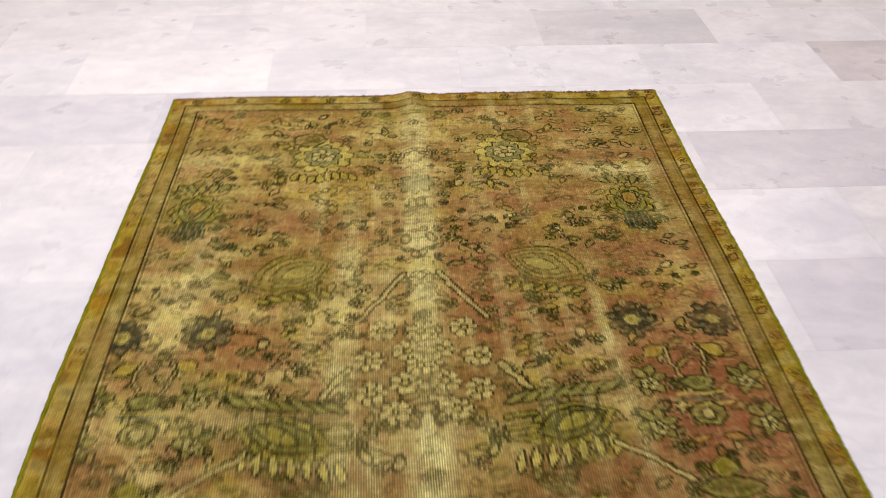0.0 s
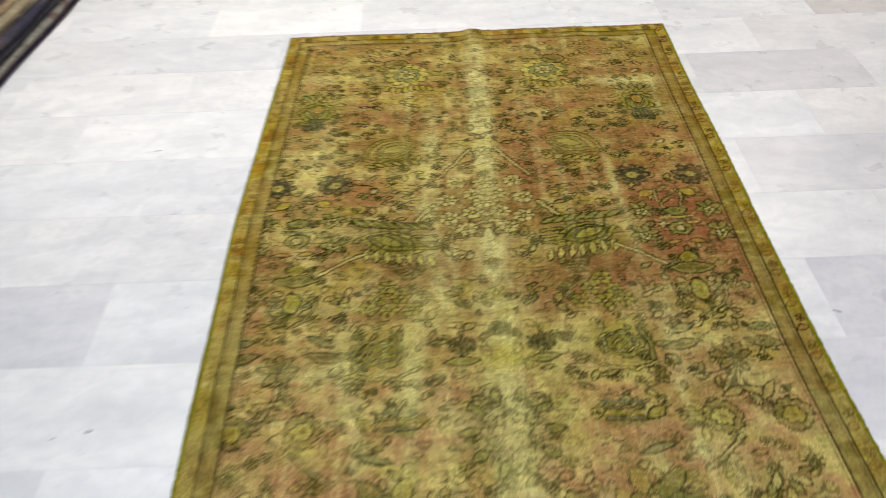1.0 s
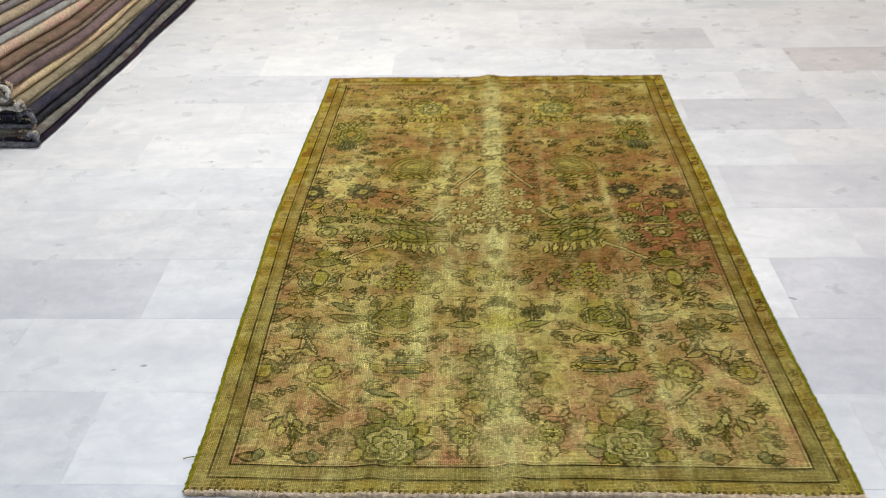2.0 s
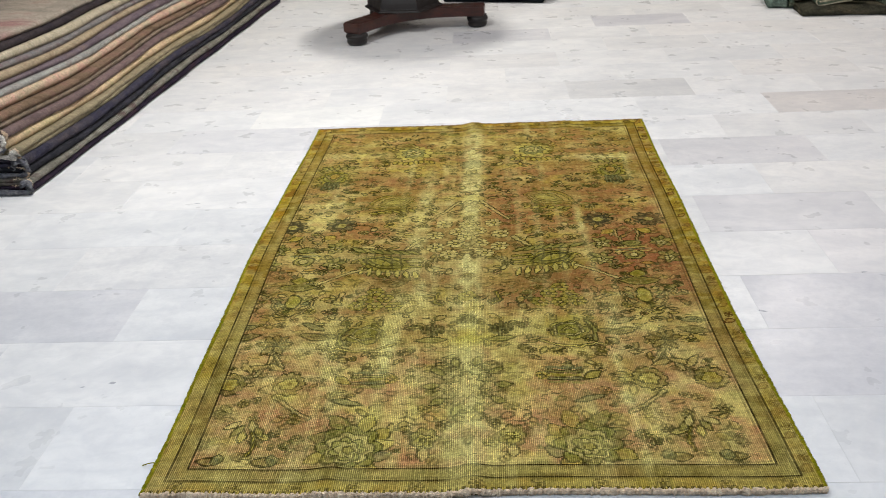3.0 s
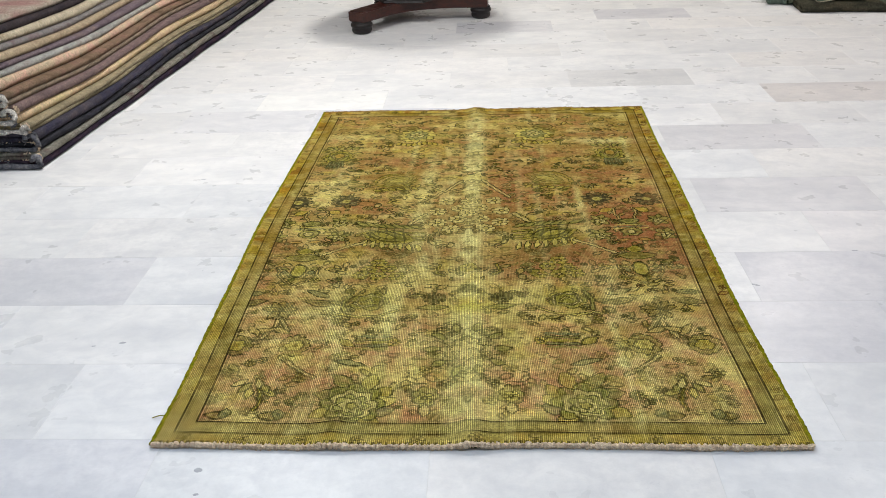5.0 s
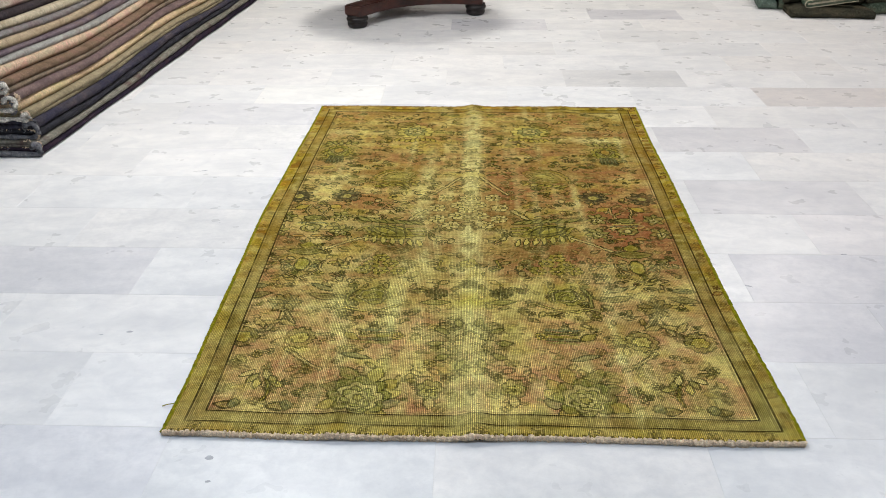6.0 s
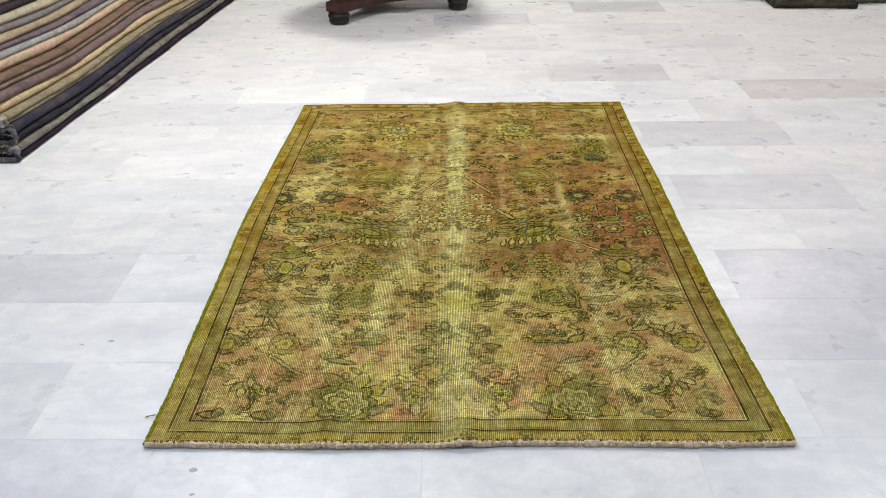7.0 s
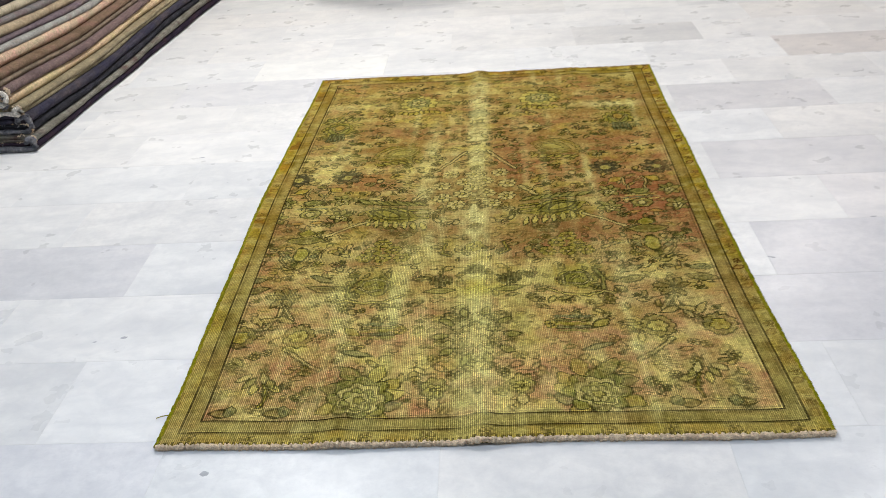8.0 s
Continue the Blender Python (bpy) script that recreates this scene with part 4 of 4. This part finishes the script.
def tufts(points, count, size, seed, out=(0, -1, 0)):
    """Short curled wool ends that stand off a cut edge."""
    rng = random.Random(seed)
    bm = bmesh.new()
    for k in range(count):
        i = rng.randrange(len(points) - 1)
        p = Vector(points[i]).lerp(Vector(points[i + 1]), rng.random())
        d = Vector(out) + Vector((rng.uniform(-0.8, 0.8), rng.uniform(-0.5, 0.5), rng.uniform(-0.8, 0.8)))
        s = rng.uniform(0.4, 1.0) * size
        q = p + d * s * 0.5
        r = q + Vector((rng.uniform(-1, 1), rng.uniform(-0.6, 0.2), rng.uniform(-1, 1))) * s * 0.6
        tube(bm, [p, q, r], 0.0022, 4)
    return bm


PILE_FRONT, PILE_BACK = 1.815, 5.64
# thickness, three tones of wool, and a word for the colour, from the floor up
PILE = [
    (0.034, (38, 30, 44), (50, 40, 58), (66, 46, 56), "dark aubergine"),
    (0.030, (110, 104, 88), (136, 132, 116), (104, 84, 76), "mottled grey-green"),
    (0.034, (40, 40, 46), (52, 52, 58), (62, 60, 70), "charcoal"),
    (0.036, (88, 76, 80), (70, 65, 76), (58, 56, 76), "slate blue"),
    (0.018, (140, 124, 88), (150, 134, 98), (126, 112, 82), "khaki"),
    (0.022, (146, 128, 94), (160, 142, 104), (142, 126, 92), "tan"),
    (0.044, (206, 166, 122), (214, 180, 130), (202, 178, 118), "peach and straw"),
    (0.034, (108, 86, 84), (128, 102, 96), (110, 84, 86), "dusty mauve"),
    (0.022, (120, 102, 82), (142, 120, 96), (130, 104, 88), "taupe"),
    (0.024, (112, 86, 62), (130, 102, 76), (138, 100, 80), "warm brown"),
    (0.046, (190, 170, 130), (202, 168, 132), (206, 154, 128), "beige and peach"),
    (0.024, (142, 140, 132), (160, 158, 150), (148, 136, 126), "pale grey-blue"),
    (0.026, (98, 82, 90), (116, 98, 104), (126, 104, 98), "grey violet"),
    (0.034, (164, 140, 104), (176, 152, 116), (150, 122, 92), "sandy brown"),
    (0.028, (110, 104, 104), (128, 122, 118), (118, 96, 96), "stone grey"),
    (0.034, (176, 160, 126), (190, 174, 142), (168, 150, 116), "cream"),
    (0.032, (50, 44, 46), (66, 56, 58), (52, 46, 52), "near-black"),
    (0.030, (138, 128, 112), (166, 148, 128), (158, 112, 104), "worn light brown"),
]


def long_pile():
    count, steps = len(PILE), 64
    rng = random.Random(14)
    ys = [k / (steps - 1) for k in range(steps)]
    base = [0.002] * steps
    ends = []
    for i, (h, a, b, c, word) in enumerate(PILE):
        up = i / (count - 1)
        start = PILE_FRONT + rng.uniform(-0.02, 0.03) + 0.04 * up
        end = PILE_BACK + rng.uniform(-0.06, 0.02) - 0.05 * up
        ph, amp = rng.uniform(0, 6.3), rng.uniform(0.004, 0.012)
        nudge = rng.uniform(-0.012, 0.012) if i else 0.0
        stations = []
        for k, t in enumerate(ys):
            y = start + (end - start) * t
            thick = h * (1.0 + 0.16 * math.sin(5.3 * t + ph) + 0.08 * math.sin(13.0 * t + 2 * ph)) * (1 - 0.16 * up * t)
            x = -1.828 + 0.255 * t - 0.07 * up * t ** 3 - 0.30 * up ** 1.5 + nudge + amp * math.sin(7 * t + ph) * up + 0.026 * up * math.sin(9.5 * t + 0.6) + 0.0035 * math.sin(34 * t + 3 * ph)
            stations.append((x, y, base[k], thick))
            base[k] += thick * 0.985
        depth = 2.3 - 0.1 * rng.random()
        wool = wool_material("wool_" + word.replace(" ", "_").replace("-", "_"), lin(*muted(a, 0.3)), lin(*muted(b, 0.3)), lin(*muted(c, 0.3)), stretch=(6.0, 8.0, 14.0) if i < count - 1 else (3.0, 3.5, 5.0), speck=0.45)
        me = folded_sheet(stations, depth, i, 0.0015)
        ob = part("folded_rug", me, wool)
        tagged(ob, word + " wool rug folded in a long floor pile", "rug", "rugs in the long pile")
        x, y, z, t = stations[0]
        outer, inner = fold_profile(t, 0.45)
        edge = [(x + p, y - 0.001, z + q) for p, q in outer]
        ends.append((i, x, y, z, t, ob))
        tagged(part("fringe", tufts(edge, 90, 0.014, 50 + i), FRINGE if i % 3 else FRINGE_DARK, ob, "frayed grey wool ends"), kind="stuff")
    # grey cut ends, rolled in pairs round the folds
    for (i, x, y, z, t, ob), (j, x2, y2, z2, t2, above) in list(zip(ends, ends[1:]))[::2]:
        top, r = z2 + t2, 0.011
        front = min(y, y2) - 0.008
        half = (top - z) / 2 - r * 0.9
        path = [(x - 0.42 + 0.035 * k, z + r) for k in range(11)]
        for k in range(13):
            a = -math.pi / 2 + math.pi * 1.45 * k / 12
            q = half * (1 - 0.25 * max(0, k - 8) / 4)
            path.append((min(x, x2) - half * 0.9 + q * math.cos(a), z + r + half + q * math.sin(a)))
        bm = bmesh.new()
        tube(bm, [(px + rng.uniform(-0.002, 0.002), front + rng.uniform(-0.006, 0.004), pz + rng.uniform(-0.002, 0.002)) for px, pz in path], r, 8, 0.3, rng)
        part("cut_end", mesh_of("cut_end", bm, True), END_WOOL if i > 2 else FRINGE_DARK, ob, "grey rolled cut end of the rug")


END_WOOL = wool_material("pale_grey_end_wool", lin(166, 162, 154), lin(198, 192, 182), lin(216, 210, 200), (60, 60, 60), 0.7)
FRINGE_DARK = wool_material("dark_fringe_wool", lin(84, 84, 90), lin(114, 114, 120), lin(140, 138, 136), (50, 50, 50), 0.5)
long_pile()


# ---- pedestal table ----
def pedestal_table():
    centre = Vector((-0.495, 4.58))
    table = empty("pedestal_table", pose(centre.x, centre.y, 0))
    arm = 0.50
    angles = [math.atan2(4.17 - centre.y, -0.765 - centre.x) + k * math.tau / 3 for k in range(3)]
    # three-sided platform with hollowed sides and blunt corners
    bm = bmesh.new()
    ring = []
    for k in range(3):
        a, b = angles[k], angles[(k + 1) % 3]
        tip, side = Vector((math.cos(a), math.sin(a))), Vector((-math.sin(a), math.cos(a)))
        nxt, nside = Vector((math.cos(b), math.sin(b))), Vector((-math.sin(b), math.cos(b)))
        p0, p1 = tip * (arm + 0.05) - side * 0.062, tip * (arm + 0.05) + side * 0.062
        p2, p3 = tip * (arm - 0.07) + side * 0.066, nxt * (arm - 0.07) - nside * 0.066
        ring += [p0, p1]
        mid = (tip + nxt).normalized() * 0.155
        for j in range(15):
            t = j / 14
            ring.append(p2 * (1 - t) ** 2 + (mid * 2 - (p2 + p3) / 2) * 2 * t * (1 - t) + p3 * t * t)
    low = [bm.verts.new((p.x, p.y, 0.078)) for p in ring]
    f = bm.faces.new(low)
    top = bmesh.ops.extrude_face_region(bm, geom=[f])
    bmesh.ops.translate(bm, verts=[v for v in top["geom"] if isinstance(v, bmesh.types.BMVert)], vec=(0, 0, 0.068))
    rim = [e for e in bm.edges if abs(e.verts[0].co.z - e.verts[1].co.z) < 1e-4]
    bmesh.ops.bevel(bm, geom=rim, offset=0.006, segments=2, affect="EDGES")
    bmesh.ops.triangulate(bm, faces=[f for f in bm.faces if len(f.verts) > 4])
    part("platform", bm, MAHOGANY, table)
    for a in angles:
        bm = bmesh.new()
        lathe(bm, [(0.044, 0.0), (0.057, 0.005), (0.064, 0.016), (0.066, 0.028), (0.061, 0.037), (0.066, 0.043), (0.072, 0.053), (0.07, 0.064), (0.062, 0.069), (0.064, 0.073), (0.066, 0.079)],
              36, (arm * math.cos(a), arm * math.sin(a)))
        part("bun_foot", mesh_of("bun_foot", bm, True), DEEP_MAHOGANY, table, "turned very dark bun foot")
    bm = bmesh.new()
    lathe(bm, [(0.262, 0.1465), (0.266, 0.151), (0.262, 0.16), (0.25, 0.164), (0.248, 0.167)], 6, twist=angles[0])
    part("plinth", bm, DEEP_MAHOGANY, table, "dark moulded plinth")
    bm = bmesh.new()
    lathe(bm, [(0.244, 0.1675), (0.236, 0.202), (0.222, 0.242), (0.2, 0.30), (0.165, 0.38), (0.115, 0.46), (0.115, 0.56), (0.135, 0.63), (0.17, 0.67), (0.18, 0.69)], 6, twist=angles[0])
    part("pedestal", bm, DEEP_MAHOGANY, table, "very dark flared pedestal")
    bm = bmesh.new()
    lathe(bm, [(0.46, 0.6905), (0.48, 0.70), (0.50, 0.715), (0.52, 0.722), (0.525, 0.735), (0.52, 0.748), (0.51, 0.75)], 72)
    part("tabletop", mesh_of("tabletop", bm), MAHOGANY, table)
    return tagged(table, "dark red mahogany pedestal table on three bun feet", "table")


pedestal_table()


# ---- folded rugs further back ----
def floor_pile(name, x0, x1, y0, turn, layers, depth, label, group):
    """Rugs folded into a block, folds to the front; layers are (thickness, material)."""
    z = 0.001
    for i, (h, material, shift) in enumerate(layers):
        wide = x1 - x0
        stations = []
        for k in range(14):
            t = k / 13
            lump = 1 + 0.1 * math.sin(5 * t + i * 2.1)
            round_end = 0.75 + 0.25 * min(1.0, 9 * t, 9 * (1 - t))
            stations.append((0.006 * math.sin(8 * t + i), -wide / 2 + wide * t, 0.0, h * lump * round_end))
        me = folded_sheet(stations, depth, i + 7, 0.002)
        ob = part(name, me, material)
        ob.matrix_basis = Matrix.Translation(((x0 + x1) / 2 + shift, y0, z)) @ pose(0, 0, 0, 0, 0, -90 + turn)
        tagged(ob, label, "rug", group)
        z += h * 0.92


BLUE_BLACK = wool_material("blue_black_wool", lin(18, 21, 24), lin(28, 32, 36), lin(36, 40, 44))
SLATE = wool_material("slate_blue_wool", lin(58, 64, 82), lin(74, 82, 98), lin(88, 92, 104))
BLACK_GREEN = wool_material("black_green_wool", lin(26, 32, 34), lin(38, 46, 46), lin(50, 58, 58))
GREY_GREEN = wool_material("grey_green_wool", lin(84, 100, 92), lin(108, 124, 112), lin(96, 104, 98))
DARK_GREEN = wool_material("dark_green_wool", lin(54, 54, 46), lin(72, 70, 58), lin(92, 86, 70))
CREAM = wool_material("cream_kilim_wool", lin(150, 144, 124), lin(178, 170, 148), lin(160, 152, 134))
SAGE = wool_material("sage_wool", lin(70, 84, 72), lin(92, 104, 88), lin(110, 112, 94))
CHARCOAL = wool_material("charcoal_wool", lin(48, 48, 52), lin(62, 62, 66), lin(76, 74, 76))
floor_pile("folded_rug", -0.27, 0.50, 5.30, -14, [(0.09, BLUE_BLACK, 0), (0.11, SLATE, 0.01), (0.1, BLUE_BLACK, -0.01)], 0.7, "dark blue wool rug folded on the marble floor", "folded rugs behind the table")
floor_pile("folded_rug", 0.54, 1.20, 5.38, 10, [(0.10, BLACK_GREEN, 0), (0.1, CHARCOAL, 0.01), (0.1, BLACK_GREEN, 0)], 0.7, "black-green wool rug folded on the marble floor", "folded rugs behind the table")
floor_pile("folded_rug", -1.75, -1.15, 6.0, 5, [(0.1, CHARCOAL, 0), (0.1, BLACK_GREEN, 0)], 0.6, "charcoal wool rug folded on the marble floor", "folded rugs behind the table")
floor_pile("folded_rug", 2.00, 2.12, 4.72, -10, [(0.07, GREY_GREEN, 0), (0.07, GREY_GREEN, 0.01), (0.08, GREY_GREEN, 0)], 0.5, "grey-green wool rug folded in a bundle", "bundle of green rugs")
floor_pile("folded_rug", 2.13, 2.28, 4.69, -6, [(0.09, SAGE, 0), (0.08, SAGE, 0.0)], 0.5, "sage green wool rug folded in a bundle", "bundle of green rugs")
floor_pile("folded_rug", 2.14, 2.68, 4.42, -4, [(0.066, DARK_GREEN, 0)], 0.26, "dark green patterned rug folded in a bundle", "bundle of green rugs")
floor_pile("folded_rug", 2.68, 2.95, 4.55, 6, [(0.08, SAGE, 0), (0.08, DARK_GREEN, 0)], 0.3, "green patterned rug folded in a bundle", "bundle of green rugs")


def lean_kilim():
    """A kilim folded on itself, lying aslant on the bundle, its pale edge to the front."""
    stations = [(0.0, 0.02 * k, 0.0, 0.05 + 0.003 * math.sin(k)) for k in range(6)]
    ob = part("folded_kilim", folded_sheet(stations, 0.34, 5, 0.002), SAGE)
    ob.matrix_basis = Matrix.Translation((2.23, 4.55, 0.066)) @ pose(0, 0, 0, 0, 9, 176)
    outer, inner = fold_profile(stations[-1][3], 0.34)
    for line in (outer, inner):
        bm = bmesh.new()
        tube(bm, [(px, 0.101, pz) for px, pz in line], 0.0036, 6)
        part("binding", bm, CREAM, ob, "cream edge binding")
    tagged(ob, "cream-edged kilim folded over on the green bundle", "rug", "bundle of green rugs")
    back = part("folded_rug", folded_sheet([(0.0, 0.04 * k - 0.26, 0.0, 0.13 + 0.008 * math.sin(2 * k)) for k in range(14)], 0.14, 6, 0.003), DARK_GREEN)
    back.matrix_basis = Matrix.Translation((2.40, 4.575, 0.062)) @ pose(0, 0, 0, 0, 0, -93)
    tagged(back, "dark green patterned rug folded in a bundle", "rug", "bundle of green rugs")


lean_kilim()
floor_pile("folded_rug", 2.98, 3.5, 4.95, 0, [(0.1, PILE_BROWN := wool_material("brown_red_wool", lin(104, 74, 60), lin(128, 92, 74), lin(140, 110, 90)), 0)], 0.6, "reddish brown wool rug folded on the floor", "bundle of green rugs")


# ---- marble tiles ----
def tile_mesh(wide, deep):
    x, y, e = wide / 2, deep / 2, 0.0005
    verts = []
    for s, z in ((e, 0.0), (0.0, -e), (0.0, -0.02)):
        verts += [(-x + s, -y + s, z), (x - s, -y + s, z), (x - s, y - s, z), (-x + s, y - s, z)]
    faces = [(0, 1, 2, 3)]
    for r in (0, 4):
        for k in range(4):
            faces.append((r + k, r + 4 + k, r + 4 + (k + 1) % 4, r + (k + 1) % 4))
    me = bpy.data.meshes.new("tile")
    me.from_pydata(verts, [], faces)
    me.materials.append(MARBLE)
    return me


# tiles that are plainly greyer or whiter than the rest: row, column, tone
TONES = {(2, -6): (0.80, 0.80, 0.83), (4, 2): (0.82, 0.81, 0.83), (2, 2): (0.84, 0.83, 0.86), (6, 2): (0.82, 0.81, 0.83), (8, 4): (0.80, 0.76, 0.74), (8, 6): (0.82, 0.78, 0.75),
         (9, 1): (0.82, 0.82, 0.82), (7, 1): (1.06, 1.06, 1.06), (8, -4): (1.06, 1.06, 1.04), (7, -5): (0.88, 0.88, 0.9), (7, -7): (0.9, 0.9, 0.9), (14, 2): (0.76, 0.76, 0.8),
         (13, -1): (0.82, 0.82, 0.85), (1, 1): (0.86, 0.85, 0.88), (3, 3): (1.03, 1.0, 1.0), (-1, -5): (0.9, 0.9, 0.93), (1, 3): (0.88, 0.87, 0.9), (7, -3): (0.86, 0.86, 0.88)}


def lay_tiles():
    gap = 0.0009
    me = tile_mesh(TILE_X - gap, TILE_Y - gap)
    rng = random.Random(77)
    rest_v, rest_f = [], []
    for row in range(-17, 28):
        y = 0.027 + TILE_Y * (row + 0.5)
        shift = 0.21 - 0.021 * min(max(y, 0.0), 2.5)
        for col in range(-20, 20):
            if (col - row) % 2:
                continue
            x = shift + 0.3135 * col + TILE_X / 2
            yy = y - 0.003 * x
            if abs(x) > 5.68 or not -5.3 < yy < 8.3:
                continue
            tone = 0.93 + 0.09 * rng.random()
            warm = rng.uniform(-0.012, 0.012)
            if -2 <= row <= 18 and abs(x) < 0.62 * (yy + 1.65) + 1.0 and abs(x) < 3.4:
                ob = new("tile", me)
                ob.parent = floor
                ob.matrix_basis = pose(x, yy, rng.uniform(-0.0003, 0.0), 0, 0, -0.17)
                ob.color = (*(0.15 + 0.85 * c for c in TONES.get((row, col), (tone + warm, tone, tone - warm))), 1)
            else:
                n = len(rest_v)
                dx, dy = (TILE_X - gap) / 2, (TILE_Y - gap) / 2
                rest_v += [(x - dx, yy - dy, 0), (x + dx, yy - dy, 0), (x + dx, yy + dy, 0), (x - dx, yy + dy, 0)]
                rest_v += [(x - dx, yy - dy, -0.02), (x + dx, yy - dy, -0.02), (x + dx, yy + dy, -0.02), (x - dx, yy + dy, -0.02)]
                rest_f += [(n, n + 1, n + 2, n + 3)] + [(n + k, n + 4 + k, n + 4 + (k + 1) % 4, n + (k + 1) % 4) for k in range(4)]
    far = bpy.data.meshes.new("more_tiles")
    far.from_pydata(rest_v, [], rest_f)
    tagged(part("more_tiles", far, MARBLE, floor), kind="stuff")


lay_tiles()


def floor_mark(x, y, r, squash, turn, seed):
    """A small grey chip or stain in the stone, with a ragged outline."""
    rng = random.Random(seed)
    bm = bmesh.new()
    rim = []
    for k in range(18):
        a = math.tau * k / 18
        q = r * rng.uniform(0.75, 1.1)
        rim.append((q * math.cos(a), q * squash * math.sin(a)))
    c, n = math.cos(turn), math.sin(turn)
    low = [bm.verts.new((x + p * c - q * n, y + p * n + q * c, -0.001)) for p, q in rim]
    top = [bm.verts.new((x + 0.8 * (p * c - q * n), y + 0.8 * (p * n + q * c), 0.0004)) for p, q in rim]
    for k in range(18):
        bm.faces.new((low[k], low[(k + 1) % 18], top[(k + 1) % 18], top[k]))
    bm.faces.new(top)
    part("stain", bm, STAIN, floor, "small grey stain in the marble")


STAIN = plain_material("grey_stone_stain", (0.50, 0.51, 0.54), 0.4, 0.2, 60.0)
for k, (x, y, r, squash, turn) in enumerate(((-0.618, -0.077, 0.011, 0.9, 0.0), (0.829, 0.747, 0.015, 0.35, -0.5), (-0.985, 0.447, 0.011, 0.6, 0.2), (-1.06, 0.43, 0.007, 0.5, 0.3),
                                             (-0.60, -0.155, 0.008, 0.6, 0.4), (-1.10, 1.65, 0.014, 0.3, 0.2), (1.20, 0.965, 0.012, 0.3, 0.1))):
    floor_mark(x, y, r, squash, turn, k)
